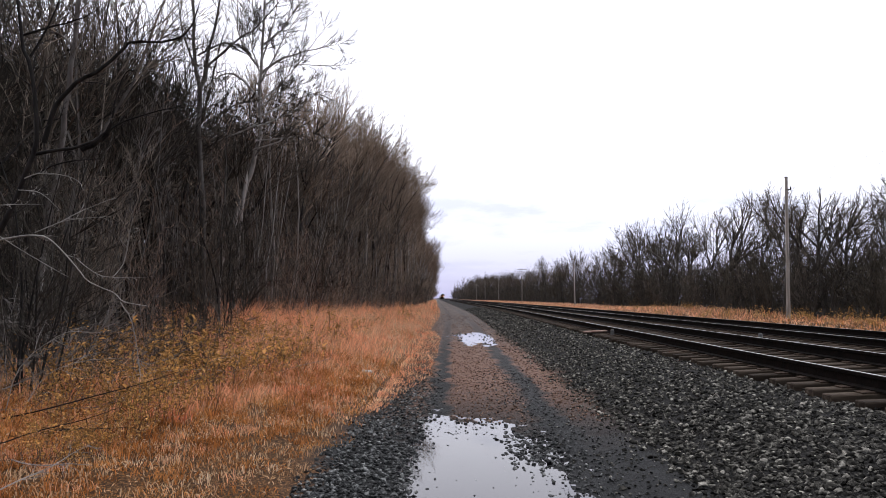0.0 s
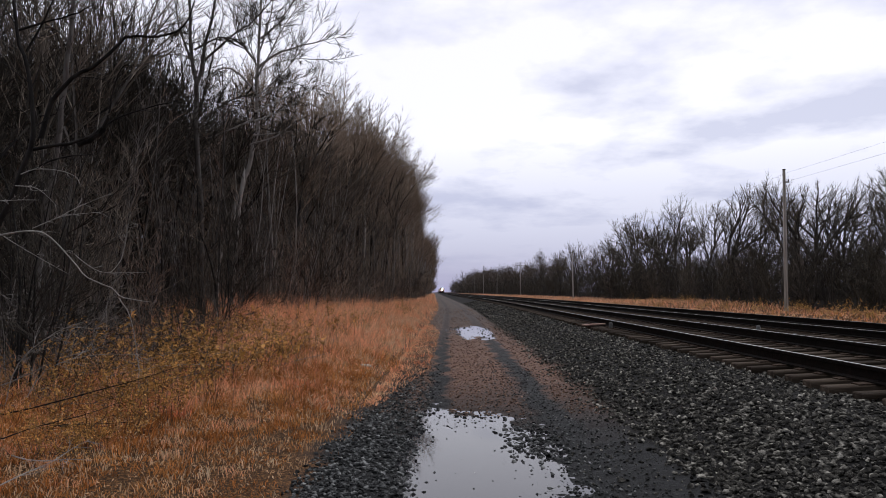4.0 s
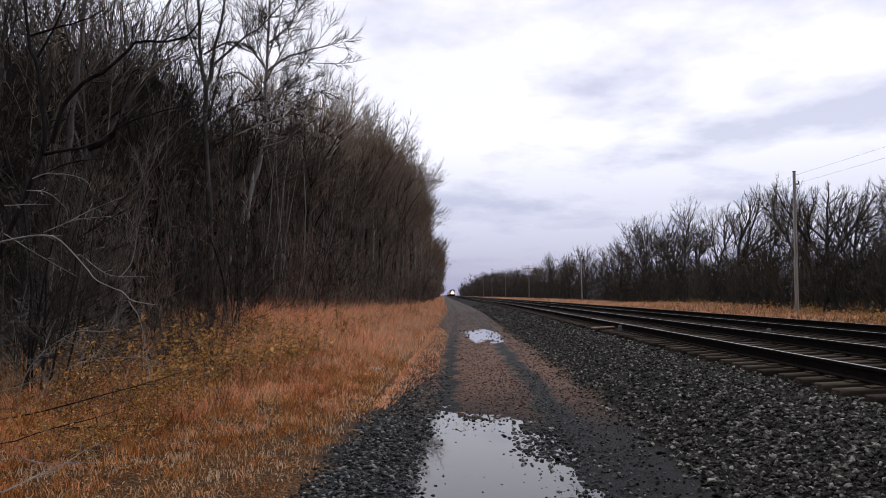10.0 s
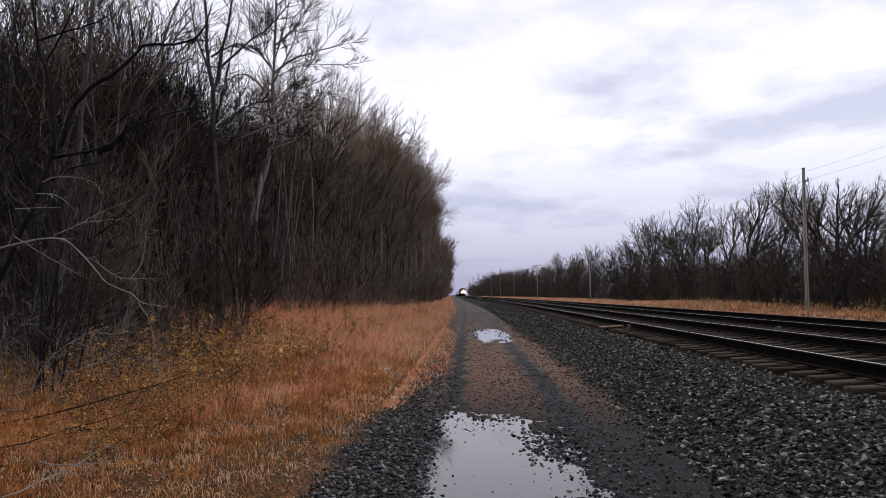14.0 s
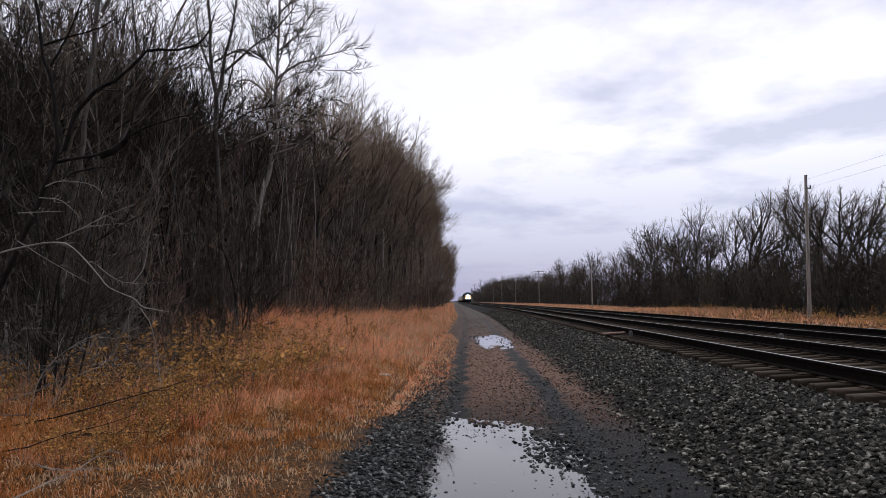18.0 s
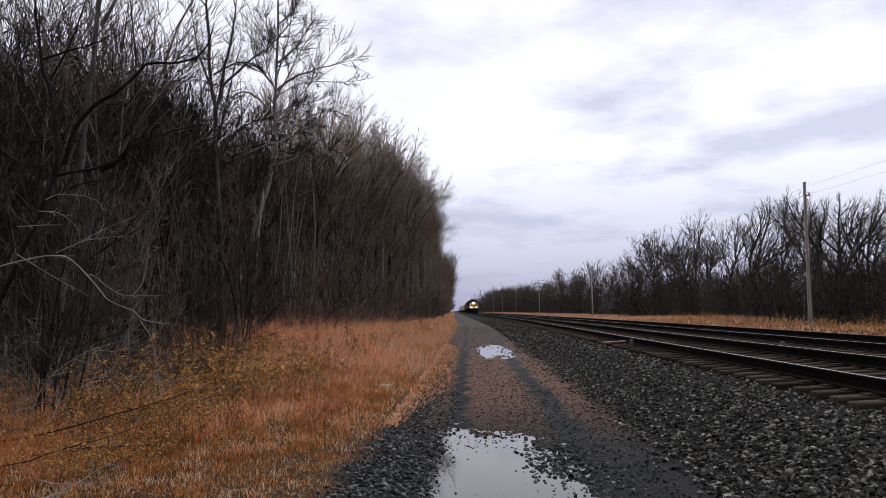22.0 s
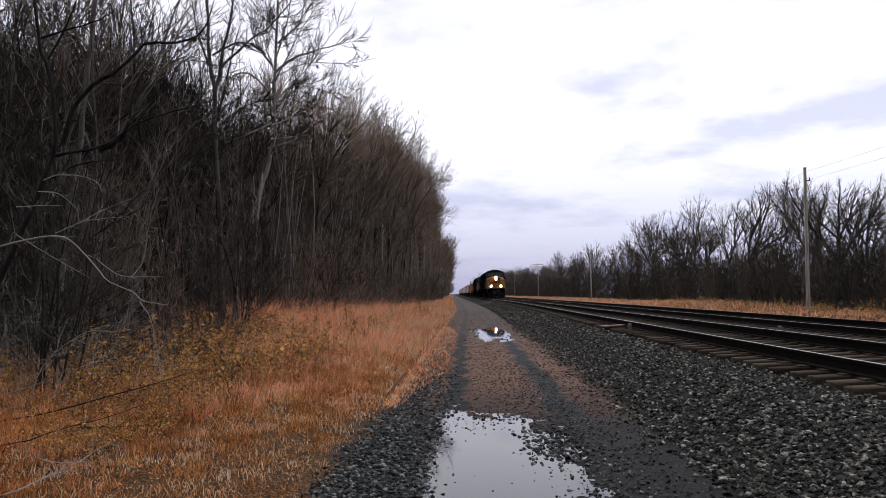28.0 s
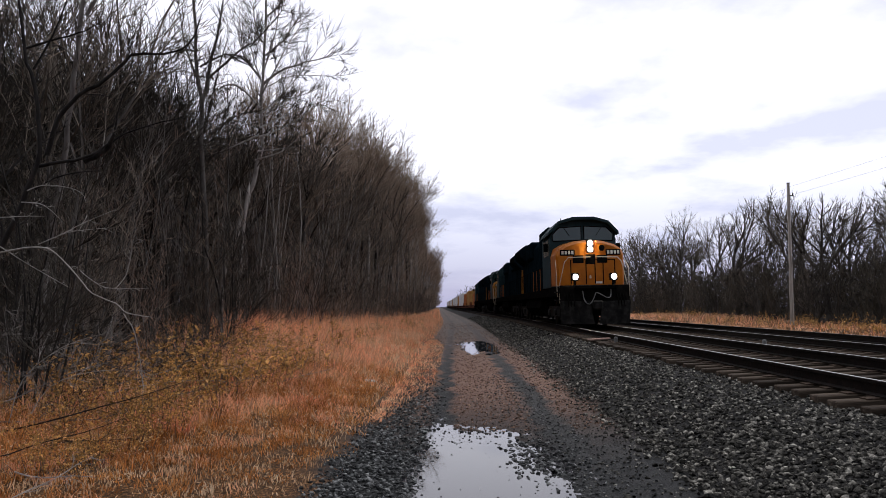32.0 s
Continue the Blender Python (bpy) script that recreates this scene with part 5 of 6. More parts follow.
def strew_all():
    n = 14000
    y, x = log_y(4.6, 34, n), 2.2 + 2.3 * RNG.random(n) - RNG.exponential(0.11, n)
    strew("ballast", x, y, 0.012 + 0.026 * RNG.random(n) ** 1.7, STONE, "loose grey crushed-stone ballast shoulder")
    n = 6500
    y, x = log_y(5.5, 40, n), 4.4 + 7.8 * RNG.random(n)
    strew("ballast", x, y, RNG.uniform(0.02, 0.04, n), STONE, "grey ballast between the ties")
    n = 3500
    y, x = log_y(30, 95, n), 2.2 + 2.3 * RNG.random(n)
    strew("ballast", x, y, RNG.uniform(0.03, 0.06, n), STONE, "grey ballast shoulder farther along the line")
    n = 8600
    y = log_y(4.5, 24, n)
    y, x = y, -0.22 - np.clip(1.55 - y / 15, 0.12, 1.0) * RNG.random(n) ** 0.8 + RNG.normal(0, 0.07, n)
    ok = RNG.random(n) > (y - 7.5) / 9
    x, y, n = x[ok], y[ok], int(ok.sum())
    strew("crushed_stone", x, y, RNG.uniform(0.010, 0.026, n), STONE_WET, "dark wet crushed stone at the road's edge")
    n = 2600
    y, x = log_y(4.5, 17, n), RNG.normal(1.15, 0.38, n)
    strew("crushed_stone", x, y, RNG.uniform(0.006, 0.017, n), STONE_WET, "small wet stones in the road")
    n = 900
    y, x = log_y(4.5, 15, n), 1.2 + 1.1 * RNG.random(n) ** 0.8
    strew("crushed_stone", x, y, 0.006 + 0.013 * RNG.random(n) ** 2, STONE, "small grey stones scattered over the wet road")
    # stones that break the water: a bank on one side, a few in the middle, a broken far end
    for n, cx, cy, wx, wy, big in ((420, 0.90, 7.9, 0.17, 0.5, 0.021), (60, 0.88, 6.7, 0.22, 0.6, 0.016), (25, 0.25, 6.8, 0.4, 1.0, 0.009),
                                   (130, 0.15, 9.3, 0.3, 0.5, 0.014), (45, -0.3, 6.6, 0.12, 1.1, 0.018), (60, 1.45, 28.5, 0.22, 1.8, 0.03), (36, 0.25, 29.0, 0.2, 2.2, 0.03),
                                   (30, 0.9, 32.5, 0.4, 0.8, 0.032)):
        y, x = cy + RNG.normal(0, wy, n), cx + RNG.normal(0, wx, n)
        strew("crushed_stone", x, y, big * RNG.uniform(0.4, 1.5, n), STONE_WET, "dark stones standing out of the puddle", lowest=-0.036)
    n = 3000
    y, x = log_y(11, 70, n), -0.9 + 3.2 * RNG.random(n)
    x, y = off_ruts(x, y)
    strew("crushed_stone", x, y, RNG.uniform(0.005, 0.018, len(x)) * (1 + 0.012 * y), STONE_BROWN, "stray pale stones on the service road")
    n = 5000
    y, x = log_y(9.5, 45, n), -1.1 + 3.3 * RNG.random(n)
    x, y = off_ruts(x, y)
    strew("road_grit", x, y, RNG.uniform(0.008, 0.02, len(x)), STONE_BROWN, "brown grit on the service road")


strew_all()


def single_stones():
    """The nearest stones of the shoulder, each by itself."""
    rnd = random.Random(88)
    meshes = []
    for co, tri in STONES:
        me = bpy.data.meshes.new("stone")
        me.from_pydata([tuple(c) for c in co], [], [tuple(t) for t in tri])
        me.materials.append(STONE)
        meshes.append(me)
    for k in range(300):
        x, y = rnd.uniform(2.2, 4.1), 5.0 * (8.5 / 5.0) ** rnd.random()
        s = 0.015 + 0.028 * rnd.random() ** 1.6
        ob = new("stone", meshes[k % len(meshes)])
        ob.parent = ground
        ob.matrix_basis = pose(x, y, height(x, y) + s * 0.55, rnd.uniform(-30, 30), rnd.uniform(-30, 30), rnd.uniform(0, 360)) @ Matrix.Diagonal((s, s, s, 1))


single_stones()


# ---------------------------------------------------------------- poles and small things
def utility_pole(x, y, top, arms, lean):
    g = height(x, y)
    ob = tagged(new("utility_pole"), "weathered wooden utility pole beyond the tracks", "utility pole", "poles along the railway")
    h = top - g
    part("pole", Shape().tube([(0, 0, -0.3), (0, 0, h * 0.5), (0, 0, h)], [0.14, 0.12, 0.095], 12), POLE, ob, smooth=False)
    part("pole_cap", Shape().disc((0, 0, h), (0, 0, 1), 0.11, 0.05, 12), STEEL, ob)
    for k in range(arms):
        z = h - 0.35 - 0.7 * k
        arm = part("crossarm", Shape().box(-1.5, 1.5, -0.06, 0.06, z - 0.06, z + 0.06, 0.01), POLE, ob)
        for i in range(6):
            a = -1.4 + 0.56 * i
            part("insulator", Shape().tube([(a, 0, z + 0.06), (a, 0, z + 0.14), (a, 0, z + 0.22)], [0.03, 0.055, 0.03], 8), BLACK, arm)
    if not arms:
        b = part("bracket", Shape().box(-0.05, 0.35, -0.04, 0.04, h - 0.9, h - 0.82, 0.01), STEEL, ob)
        part("insulator", Shape().tube([(0.3, 0, h - 0.82), (0.3, 0, h - 0.72), (0.3, 0, h - 0.64)], [0.03, 0.05, 0.03], 8), BLACK, b)
    ob.matrix_basis = pose(bent(x, y), y, g, 0, lean, 0)
    return ob


POLES = ((23.4, 50, 10.2, 0, 0.6), (23.4, 128.5, 8.6, 0, -0.8), (23.4, 207, 10.3, 2, 0), (23.4, 284, 10.6, 0, 0.4), (23.4, 362, 10.4, 0, -0.4),
         (23.4, 440, 10.4, 2, 0))
for p in POLES:
    utility_pole(*p)


def wires():
    tops = [(23.4, -28, 10.2)] + [p[:3] for p in POLES]
    for off, drop in ((0.3, 0.2), (0.0, 0.9)):
        for (x0, y0, z0), (x1, y1, z1) in zip(tops, tops[1:]):
            pts = []
            for i in range(13):
                t = i / 12
                y = y0 + (y1 - y0) * t
                pts.append((bent(x0, y) + off, y, z0 + (z1 - z0) * t - drop - 3.2 * t * (1 - t) * 0.55))
            wire = part("overhead_wire", Shape().tube(pts, [0.005] * 13, 4), WIRE)
            tagged(wire, "thin sagging overhead wire between the poles", "wire", "wires along the railway")


wires()


def small_things():
    s = Shape().box(-0.11, 0.11, -0.07, 0.07, 0.0, 0.03, 0.012)
    ob = tagged(part("litter", s, LITTER), "flattened dirty-white scrap lying in the grass", "litter")
    ob.matrix_basis = pose(-1.68, 14.4, height(-1.68, 14.4) + 0.09, 4, 6, 25)
    s = Shape().box(-0.45, 0.45, -0.14, 0.14, 0.0, 0.05, 0.015)
    ob = tagged(part("broken_board", s, surface("reddish_broken_wood", [(0.22, 0.13, 0.10), (0.38, 0.27, 0.22)], 6, rough=0.9, vary=0.1)),
                "broken pale-reddish piece of tie beside the track", "board")
    ob.matrix_basis = pose(4.62, 22.6, 0.56, 0, -3, 12)
    for x, y in ((8.1, 18.9), (6.45 + 0.25, 14.0), (4.75, 21.2)):
        g = height(x, y)
        ob = tagged(new("track_marker_stub"), "short grey metal stub beside the rail", "track fitting")
        part("stub", Shape().tube([(0, 0, -0.1), (0, 0, 0.16), (0, 0, 0.2)], [0.06, 0.055, 0.03], 10), GREY, ob)
        part("foot", Shape().box(-0.1, 0.1, -0.1, 0.1, -0.1, 0.03, 0.01), STEEL, ob)
        ob.matrix_basis = pose(x, y, g + 0.06)


small_things()


# ---------------------------------------------------------------- train
def wheelset(parent, y):
    ob = part("wheelset", Shape().tube([(-0.8, y, 0.53), (0.8, y, 0.53)], [0.09, 0.09], 10), BLACK, parent)
    for s in (-1, 1):
        part("wheel", Shape().disc((s * 0.69, y, 0.53), (s, 0, 0), 0.53, 0.14, 24), PLOW, ob, "dark steel wheel")


def bogie(parent, y, axles, gap):
    half = gap * (axles - 1) / 2 + 0.75
    for s in (-1, 1):
        f = Shape()
        f.side_prism([(y - half, 0.62), (y - half + 0.3, 0.85), (y + half - 0.3, 0.85), (y + half, 0.62), (y + half, 0.45), (y + half - 0.5, 0.5),
                      (y + half - 1.0, 0.36), (y - half + 1.0, 0.36), (y - half + 0.5, 0.5), (y - half, 0.45)], s * 1.05 - 0.08, s * 1.05 + 0.08)
        fr = part("bogie_frame", f, PLOW, parent, "grimy cast truck side frame")
        for k in range(axles):
            a = y + (k - (axles - 1) / 2) * gap
            part("axle_box", Shape().box(s * 1.13 - 0.1, s * 1.13 + 0.1, a - 0.17, a + 0.17, 0.38, 0.7, 0.04), PLOW, fr)
    for k in range(axles):
        wheelset(parent, y + (k - (axles - 1) / 2) * gap)


def bars(shape, x0, x1, z, y, n, h, gap):
    w = (x1 - x0 - gap * (n - 1)) / n
    for i in range(n):
        a = x0 + i * (w + gap)
        shape.box(a, a + w, y - 0.008, y, z, z + h)


def locomotive(lit, label):
    """A wide-nosed six-axle diesel, nose towards -y."""
    paint = YELLOW if lit else DULL_YELLOW
    ob = tagged(new("locomotive"), label, "locomotive", "locomotives of the train")
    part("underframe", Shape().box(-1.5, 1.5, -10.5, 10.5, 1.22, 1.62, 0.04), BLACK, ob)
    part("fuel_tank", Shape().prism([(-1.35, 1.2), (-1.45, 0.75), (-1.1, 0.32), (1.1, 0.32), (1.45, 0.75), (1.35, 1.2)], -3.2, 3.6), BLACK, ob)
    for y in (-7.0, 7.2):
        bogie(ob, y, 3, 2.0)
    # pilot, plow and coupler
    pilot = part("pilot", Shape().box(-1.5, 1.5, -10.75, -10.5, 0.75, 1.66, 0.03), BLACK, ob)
    plow = Shape()
    for s in (-1, 1):
        v = [(0.12 * s, -11.08, 0.12), (1.48 * s, -10.72, 0.12), (1.52 * s, -10.78, 1.05), (0.24 * s, -10.92, 1.0),
             (0.12 * s, -10.98, 0.12), (1.48 * s, -10.62, 0.12), (1.52 * s, -10.7, 1.05), (0.24 * s, -10.82, 1.0)]
        f = [(0, 1, 2, 3), (7, 6, 5, 4), (0, 4, 5, 1), (3, 2, 6, 7), (0, 3, 7, 4), (1, 5, 6, 2)]
        plow.add(v, f if s > 0 else [tuple(reversed(q)) for q in f])
    part("plow", plow, PLOW, ob, "scuffed dark steel snow plow")
    part("coupler", Shape().box(-0.16, 0.16, -11.3, -10.7, 0.72, 1.0, 0.04).box(-0.22, 0.2, -11.42, -11.2, 0.68, 1.04, 0.05), PLOW, ob, "steel knuckle coupler")
    hose = Shape()
    hose.tube(smooth_path([(-0.55, -10.8, 1.42), (-0.5, -10.95, 1.05), (-0.3, -11.0, 0.9), (-0.1, -11.0, 1.15), (0.0, -10.95, 1.35),
                           (0.2, -11.0, 1.28), (0.45, -11.0, 1.15), (0.62, -10.95, 1.2), (0.68, -10.8, 1.5)]), [0.022] * 25, 6)
    part("air_hose", hose, GREY, ob, "looping pale air hose")
    hose2 = Shape()
    for s in (-1, 1):
        for k in range(3):
            a = s * (0.95 + 0.13 * k)
            hose2.tube(smooth_path([(a, -10.75, 1.3), (a, -10.9, 1.1), (a + 0.03, -10.9, 0.8)]), [0.02] * 7, 5)
    part("hoses", hose2, BLACK, ob)
    part("anticlimber", Shape().box(-0.9, 0.9, -10.98, -10.7, 1.5, 1.66, 0.03), BLACK, ob)
    # steps and corner posts
    for s in (-1, 1):
        for k in range(4):
            part("step", Shape().box(s * 1.52 - 0.14, s * 1.52 + 0.03, -10.55, -9.95, 0.42 + 0.32 * k, 0.46 + 0.32 * k, 0.01), PLOW, ob)
        part("step_panel", Shape().box(s * 1.38 - 0.02, s * 1.38 + 0.02, -10.6, -9.9, 0.4, 1.66), BLACK, ob)
    # nose
    outline = [(-1.52, 1.68), (1.52, 1.68), (1.54, 2.95), (1.42, 3.2), (1.12, 3.38), (0.6, 3.52), (0.0, 3.57), (-0.6, 3.52), (-1.12, 3.38), (-1.42, 3.2),
               (-1.54, 2.95)]
    n = len(outline)
    rings = [(-9.95, 0.93, 0.0), (-9.82, 0.985, 0.0), (-9.6, 1.0, 0.0), (-8.3, 1.0, 0.08)]
    nv, nf = [], []
    for y, k, up in rings:
        nv += [(x * k, y, 1.68 + (z - 1.68) * k + (up if z > 3 else 0)) for x, z in outline]
    for j in range(len(rings) - 1):
        nf += [(j * n + i, j * n + (i + 1) % n, (j + 1) * n + (i + 1) % n, (j + 1) * n + i) for i in range(n)]
    nf += [tuple(reversed(range(n))), tuple(range((len(rings) - 1) * n, len(rings) * n))]
    nose = part("nose", Shape().add(nv, nf), paint, ob, "golden yellow short nose with dark lettering")
    seams = Shape()
    for x in (-0.88, -0.2, 0.2, 0.56, 1.08):
        seams.box(x - 0.022, x + 0.022, -9.962, -9.93, 1.72, 2.72)
    seams.box(-0.88, 1.08, -9.962, -9.93, 2.70, 2.73)
    part("door_seam", seams, BLACK, nose, "dark door and panel seams")
    mark = Shape()
    for x0, x1, z0, z1 in ((-0.78, -0.30, 2.58, 2.90), (-0.20, 0.22, 2.54, 2.94), (0.30, 0.76, 2.58, 2.90)):
        mark.box(x0, x1, -9.968, -9.93, z0, z1)
    part("emblem", mark, BLACK, nose, "dark blocky emblem")
    for s in (-1, 1):
        board = part("number_board", Shape().box(s * 1.02 - 0.33, s * 1.02 + 0.33, -10.0, -9.8, 2.90, 3.14, 0.02), BLACK, nose)
        w = Shape()
        bars(w, s * 1.02 - 0.27, s * 1.02 + 0.27, 2.95, -10.002, 4, 0.14, 0.05)
        part("plate_bars", w, PLATE, board, "pale bars of a number board")
    lampbox = part("headlight_box", Shape().box(-0.16, 0.16, -10.0, -9.7, 3.0, 3.56, 0.03), BLACK, nose)
    lamp = HEADLIGHT if lit else GREY
    for z in (3.14, 3.40):
        part("headlight", Shape().disc((0, -10.0, z), (0, -1, 0), 0.105, 0.03, 20), lamp, lampbox, "bright lit headlight" if lit else "")
    part("horn_port", Shape().disc((0.52, -9.93, 3.2), (0, -1, 0), 0.17, 0.03, 20), YELLOW, nose, "raised ring round a dark port")
    part("dark_port", Shape().disc((0.52, -9.955, 3.2), (0, -1, 0), 0.13, 0.02, 20), BLACK, nose)
    part("marker_lamp", Shape().disc((0.26, -9.95, 3.47), (0, -1, 0), 0.035, 0.03, 10), MARKER if lit else GREY, nose)
    part("door_latch", Shape().box(-0.06, 0.02, -9.99, -9.94, 1.95, 2.07, 0.01), RAILING, nose)
    part("plate", Shape().box(0.22, 0.5, -9.98, -9.94, 1.74, 1.82, 0.005), PLATE, nose, "small pale plate")
    for s in (-1, 1):
        d = part("ditch_light_box", Shape().box(s * 0.84 - 0.16, s * 0.84 + 0.16, -10.78, -10.5, 1.84, 2.14, 0.03), BLACK, ob)
        part("ditch_light", Shape().disc((s * 0.84, -10.78, 1.99), (0, -1, 0), 0.105, 0.03, 20), lamp, d, "bright lit ditch light" if lit else "")
        part("ditch_light_bracket", Shape().box(s * 0.84 - 0.05, s * 0.84 + 0.05, -10.65, -10.55, 1.6, 1.86), BLACK, d)
    # cab
    cab = [(-1.56, 1.64), (1.56, 1.64), (1.56, 3.72), (1.5, 3.95), (1.15, 4.42), (0.5, 4.58), (-0.5, 4.58), (-1.15, 4.42), (-1.5, 3.95), (-1.56, 3.72)]
    cabin = part("cab", Shape().prism(cab, -8.3, -5.6), LIT_CAB_BLUE, ob, "dark slate-blue cab, its colour lightened as if lit")
    roof = [(1.66, 3.90), (1.62, 4.04), (1.18, 4.48), (0.5, 4.66), (-0.5, 4.66), (-1.18, 4.48), (-1.62, 4.04), (-1.66, 3.90), (-1.54, 3.98),
            (-1.13, 4.38), (-0.5, 4.54), (0.5, 4.54), (1.13, 4.38), (1.54, 3.98)]
    part("roof_visor", Shape().prism(roof, -8.62, -5.6), LIT_CAB_BLUE, cabin)
    for s in (-1, 1):
        pane = Shape()
        o = [(0.07, 3.68), (1.40, 3.64), (1.44, 3.92), (1.12, 4.22), (0.07, 4.28)]
        o = [(s * a, b) for a, b in o]
        pane.prism(o if s > 0 else o[::-1], -8.315, -8.29)
        win = part("windshield", pane, GLASS, cabin, "dark windshield pane")
        part("wiper", Shape().tube([(s * 0.9, -8.34, 4.24), (s * 0.62, -8.35, 3.86)], [0.014, 0.012], 5), BLACK, win)
        gasket = Shape()
        for (a, b), (c, d) in zip(o, o[1:] + o[:1]):
            gasket.tube([(a, -8.315, b), (c, -8.315, d)], [0.022, 0.022], 4)
        part("gasket", gasket, BLACK, win)
        for y0, y1 in ((-8.0, -7.2), (-7.0, -6.2)):
            part("side_window", Shape().box(s * 1.565 - 0.012, s * 1.565 + 0.012, y0, y1, 3.05, 3.75, 0.01), GLASS, cabin)
        part("mirror", Shape().box(s * 1.72 - 0.1, s * 1.72 + 0.1, -8.1, -8.05, 3.2, 3.55, 0.01), BLACK, cabin)
    part("cooling_unit", Shape().box(-0.6, 0.6, -7.4, -6.2, 4.6, 4.76, 0.06), GREY, cabin, "pale rooftop unit")
    part("antenna", Shape().tube([(-0.9, -7.6, 4.4), (-0.9, -7.6, 4.72)], [0.02, 0.015], 5), BLACK, cabin)
    part("antenna", Shape().tube([(0.8, -7.9, 4.4), (0.8, -7.9, 4.68)], [0.02, 0.015], 5), BLACK, cabin)
    horn = Shape()
    for k in range(3):
        horn.tube([(-0.35 + 0.1 * k, -5.9, 4.62), (-0.35 + 0.1 * k, -6.3, 4.64)], [0.03, 0.07], 8)
    part("horn", horn, GREY, cabin)
    # hoods
    hood = [(-0.95, 1.62), (0.95, 1.62), (0.95, 4.1), (0.7, 4.45), (-0.7, 4.45), (-0.95, 4.1)]
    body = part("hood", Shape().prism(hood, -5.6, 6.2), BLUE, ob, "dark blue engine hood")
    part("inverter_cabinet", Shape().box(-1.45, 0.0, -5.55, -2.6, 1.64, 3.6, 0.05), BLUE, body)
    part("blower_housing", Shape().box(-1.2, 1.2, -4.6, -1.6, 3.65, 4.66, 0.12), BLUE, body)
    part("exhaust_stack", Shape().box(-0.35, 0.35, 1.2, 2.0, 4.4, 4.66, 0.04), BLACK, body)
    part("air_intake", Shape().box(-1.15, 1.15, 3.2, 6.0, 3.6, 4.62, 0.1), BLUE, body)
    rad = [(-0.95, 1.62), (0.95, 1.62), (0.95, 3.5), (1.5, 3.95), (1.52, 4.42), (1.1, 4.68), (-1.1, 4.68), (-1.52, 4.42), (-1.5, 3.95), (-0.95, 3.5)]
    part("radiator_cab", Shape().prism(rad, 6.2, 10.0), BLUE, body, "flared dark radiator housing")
    for s in (-1, 1):
        for k in range(13):
            y = -2.4 + 0.66 * k
            part("hood_door", Shape().box(s * 0.955 - 0.012, s * 0.955 + 0.012, y, y + 0.6, 1.75, 3.5, 0.01), BLUE, body)
        part("radiator_grille", Shape().box(s * 1.515 - 0.015, s * 1.515 + 0.015, 6.5, 9.7, 4.0, 4.3), BLACK, body)
    part("rear_end", Shape().box(-0.93, 0.93, 9.98, 10.06, 1.7, 3.4, 0.02), paint, body, "yellow rear panel")
    ob.scale = (0.94, 1.0, 1.025)
    # walkway rails
    for s in (-1, 1):
        rail = Shape()
        rail.tube([(s * 1.47, -5.4, 2.66), (s * 1.47, 10.3, 2.66)], [0.018, 0.018], 5)
        hr = part("handrail", rail, BLACK, ob, "dark walkway handrail")
        for k in range(11):
            y = -5.4 + 1.55 * k
            part("stanchion", Shape().tube([(s * 1.47, y, 1.6), (s * 1.47, y, 2.66)], [0.016, 0.016], 5), YELLOW if k in (1, 2, 3) else BLACK, hr)
        front = Shape()
        front.tube([(s * 0.1, -10.5, 2.80), (s * 1.08, -10.5, 2.78), (s * 1.25, -10.5, 2.6), (s * 1.47, -10.45, 1.75), (s * 1.5, -10.45, 0.95)],
                   [0.02] * 5, 6)
        front.tube([(s * 1.56, -9.9, 2.7), (s * 1.6, -10.3, 2.4), (s * 1.58, -10.4, 1.2)], [0.018] * 3, 6)
        part("nose_handrail", front, RAILING, ob, "dirty white nose handrail")
    return ob


def flat_wagon():
    ob = tagged(new("flat_wagon"), "dark oxide-red container wagon of the freight train", "wagon", "wagons of the train")
    for s in (-1, 1):
        part("side_sill", Shape().side_prism([(-8.6, 0.95), (-7.0, 0.62), (7.0, 0.62), (8.6, 0.95), (8.6, 1.12), (-8.6, 1.12)], s * 1.28 - 0.07, s * 1.28 + 0.07),
             CAR_RED, ob)
        for y in (-6.0, -3.0, 0.0, 3.0, 6.0):
            part("stake_pocket", Shape().box(s * 1.38 - 0.05, s * 1.38 + 0.03, y - 0.1, y + 0.1, 0.68, 1.1, 0.01), BLACK, ob)
    part("deck", Shape().box(-1.2, 1.2, -8.8, 8.8, 0.9, 1.08, 0.02), BLACK, ob)
    for s in (-1, 1):
        bogie(ob, s * 6.9, 2, 1.75)
        part("coupler", Shape().box(-0.12, 0.12, s * 9.1 - 0.35, s * 9.1 + 0.35, 0.75, 0.98, 0.03), PLOW, ob)
        part("end_ladder", Shape().box(-1.3, -0.9, s * 8.75 - 0.02, s * 8.75 + 0.02, 1.1, 1.7), CAR_RED, ob)
    return ob


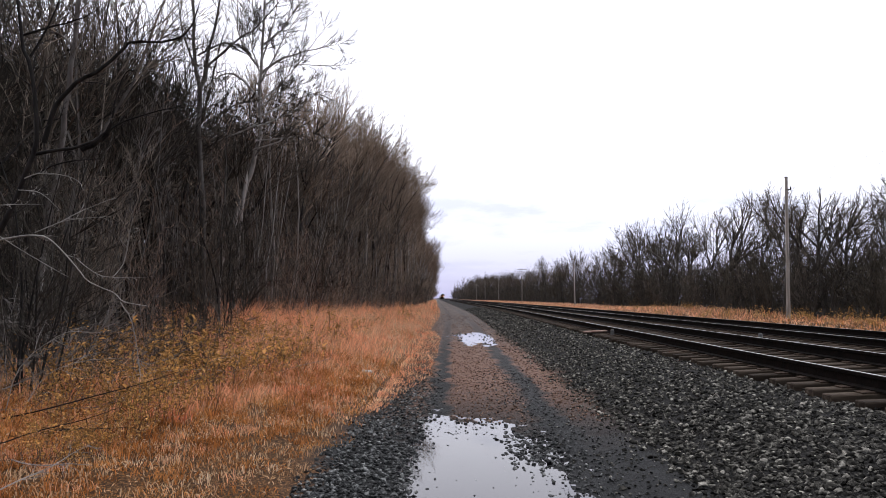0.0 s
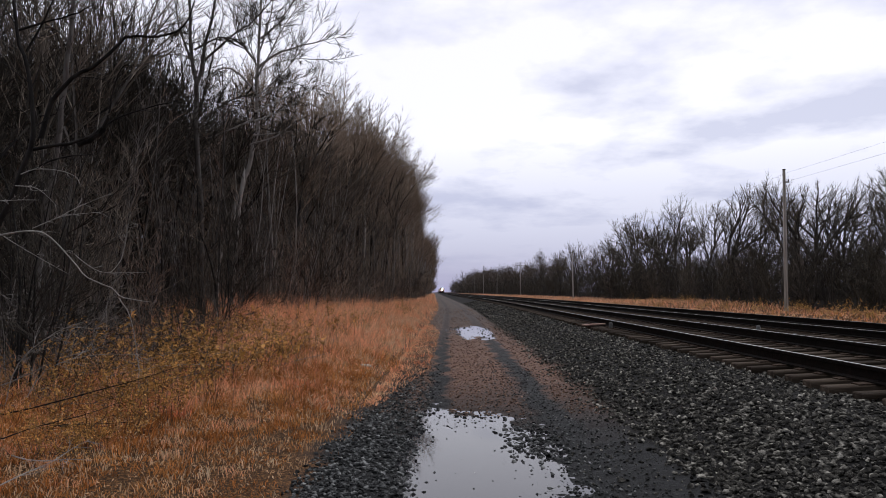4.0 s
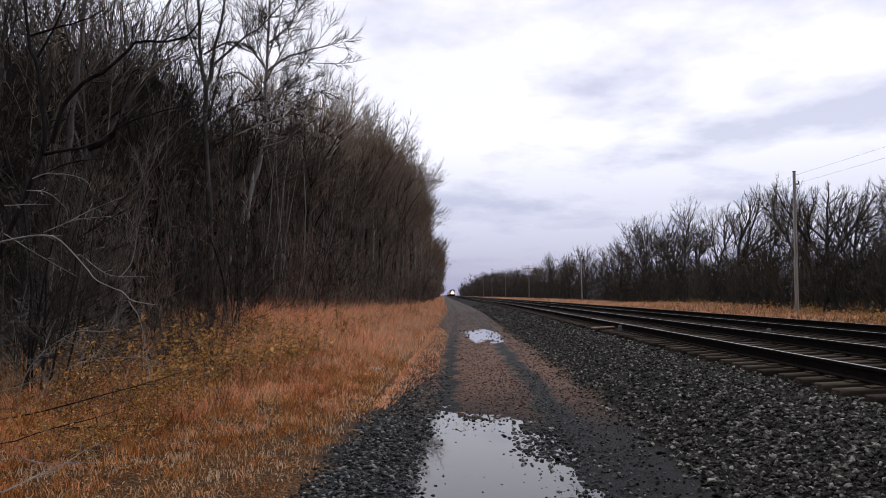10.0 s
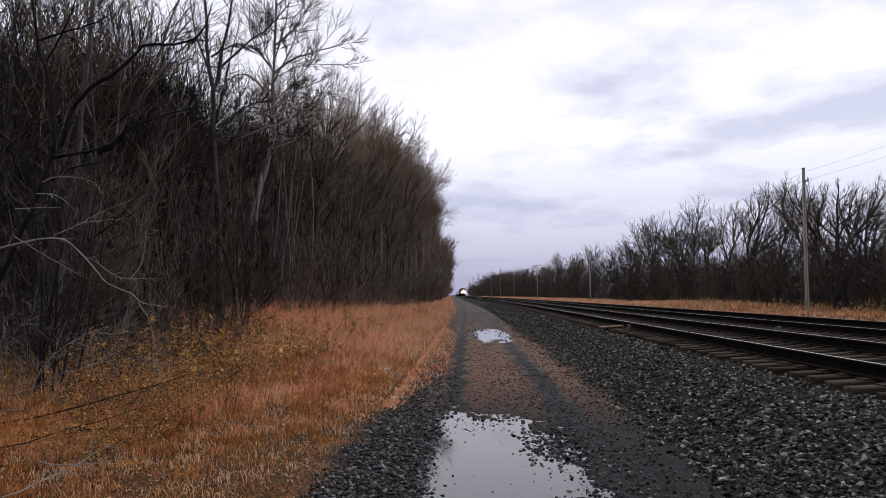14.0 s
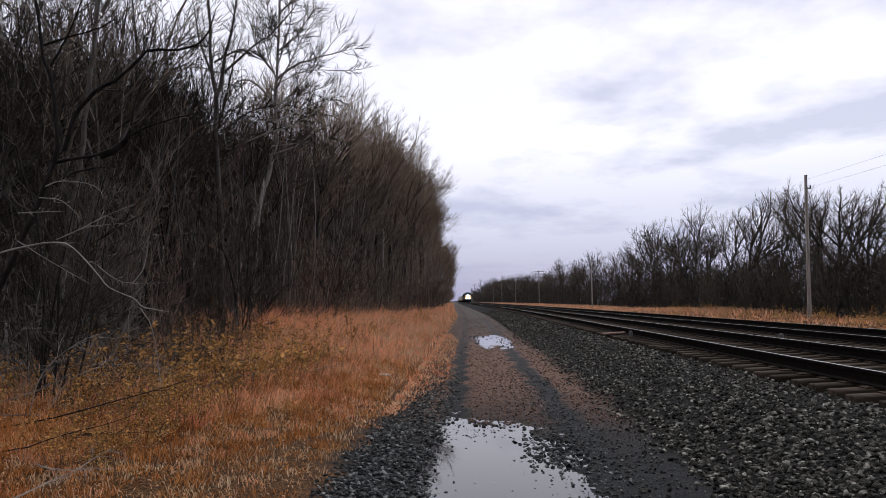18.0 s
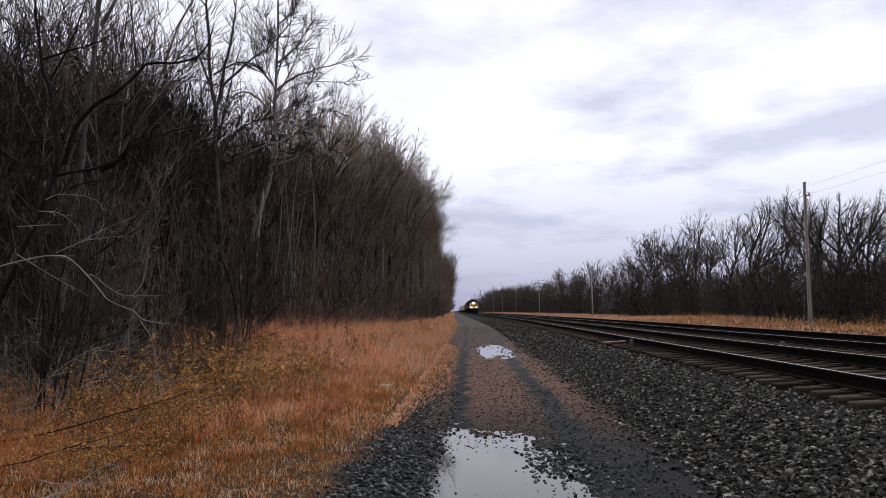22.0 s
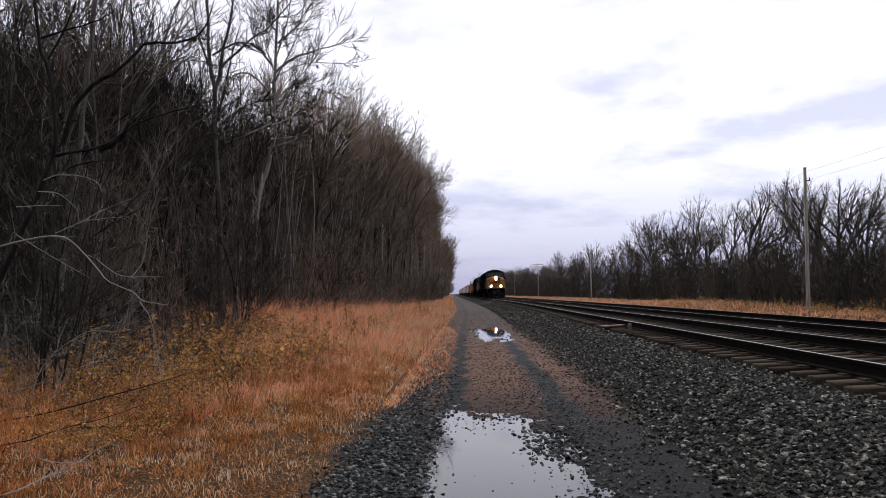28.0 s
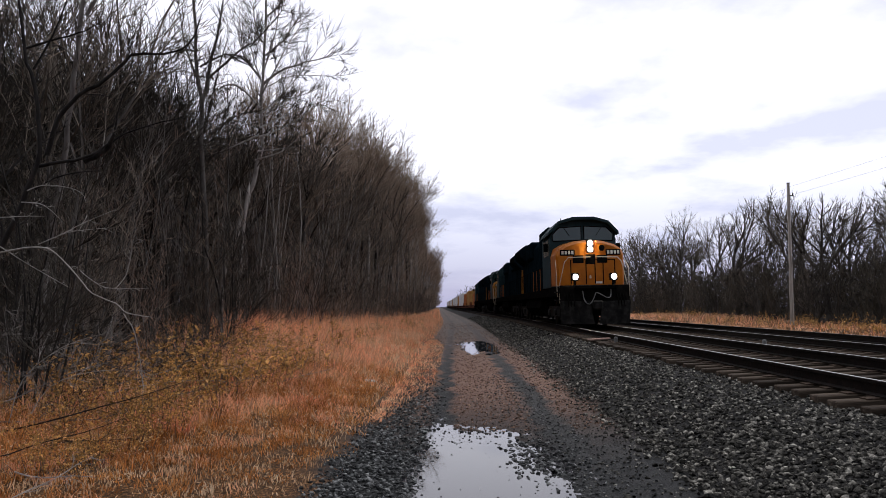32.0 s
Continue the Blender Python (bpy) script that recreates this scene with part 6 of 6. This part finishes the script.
def container(material, colour, long, high):
    """A box with corrugated sides on its wagon's deck."""
    ob = tagged(new("container"), colour + " corrugated steel shipping container on a wagon", "container", "containers of the train")
    h = long / 2
    z0 = 1.085
    part("body", Shape().box(-1.17, 1.17, -h + 0.05, h - 0.05, z0 + 0.05, z0 + high - 0.04, 0.0), material, ob)
    n = int(long / 0.56)
    for s in (-1, 1):
        rib = Shape()
        for k in range(n):
            y = -h + 0.25 + k * 0.56 * (long - 0.5) / (n * 0.56)
            x0, x1 = sorted((s * 1.165, s * 1.205))
            rib.box(x0, x1, y, y + 0.26, z0 + 0.16, z0 + high - 0.14)
        part("corrugated_side", rib, material, ob)
        for t in (-1, 1):
            part("corner_post", Shape().box(s * 1.15 - 0.07, s * 1.15 + 0.07, t * (h - 0.07) - 0.08, t * (h - 0.07) + 0.08, z0, z0 + high, 0.01), material, ob)
        part("bottom_rail", Shape().box(s * 1.17 - 0.05, s * 1.17 + 0.05, -h + 0.1, h - 0.1, z0, z0 + 0.16), material, ob)
        part("top_rail", Shape().box(s * 1.17 - 0.05, s * 1.17 + 0.05, -h + 0.1, h - 0.1, z0 + high - 0.14, z0 + high - 0.002), material, ob)
        door = part("door", Shape().box(min(s * 0.02, s * 1.1), max(s * 0.02, s * 1.1), -h - 0.02, -h + 0.06, z0 + 0.12, z0 + high - 0.12, 0.02), material, ob)
        part("lock_rod", Shape().tube([(s * 0.4, -h - 0.04, z0 + 0.1), (s * 0.4, -h - 0.04, z0 + high - 0.1)], [0.02, 0.02], 6), GREY, door)
    return ob


def build_train():
    out = []
    lead = locomotive(True, "lead diesel locomotive, yellow nose, dark blue cab, lights on")
    trail = locomotive(False, "trailing dark blue diesel locomotive with yellow details")
    units = [lead, trail, copy_thing(trail, pose(0, 0, 0)), copy_thing(trail, pose(0, 0, 0))]
    for i, u in enumerate(units):
        out.append((u, 11.2 + 22.6 * i))
    base = flat_wagon()
    load = [("rust", 6.1, 2.0), ("ochre", 14.6, 2.9), ("rust", 12.2, 2.6), ("white", 16.1, 3.1), ("white", 16.1, 3.1), ("ochre", 12.2, 2.9), ("white", 16.1, 3.1)]
    kinds = {}
    tones = {"rust": (CONT_ORANGE, "rust-orange"), "ochre": (CONT_YELLOW, "ochre-yellow"), "white": (CONT_WHITE, "off-white")}
    for k in range(22):
        at = 89.6 + 9.7 + 18.6 * k
        out.append((base if k == 0 else copy_thing(base, pose(0, 0, 0)), at))
        what = load[k] if k < len(load) else load[3 + (k * 5) % 4]
        if what in kinds:
            c = copy_thing(kinds[what], pose(0, 0, 0))
        else:
            c = kinds[what] = container(*tones[what[0]], *what[1:])
        out.append((c, at + (-4.5 if what[1] < 7 else 0)))
    return out


TRAIN = build_train()
BACKWARDS = (TRAIN[1][0], TRAIN[3][0])
SPEED, FRONT_AT_END = 22.0, 28.8


def motions():
    cant = 0.8
    for ob, back in TRAIN:
        rows = []
        for k in range(33):
            y = FRONT_AT_END + SPEED * (32 - k) + back
            head = math.degrees(math.atan2(float(bend(y + 2) - bend(y - 2)), 4.0))
            rows.append((k, pose(bent(TRACK_X[0] + 0.12, y), y, RAIL_Z, 0, -cant, (180 if ob in BACKWARDS else 0) - head)))
        walk(ob, rows)


motions()
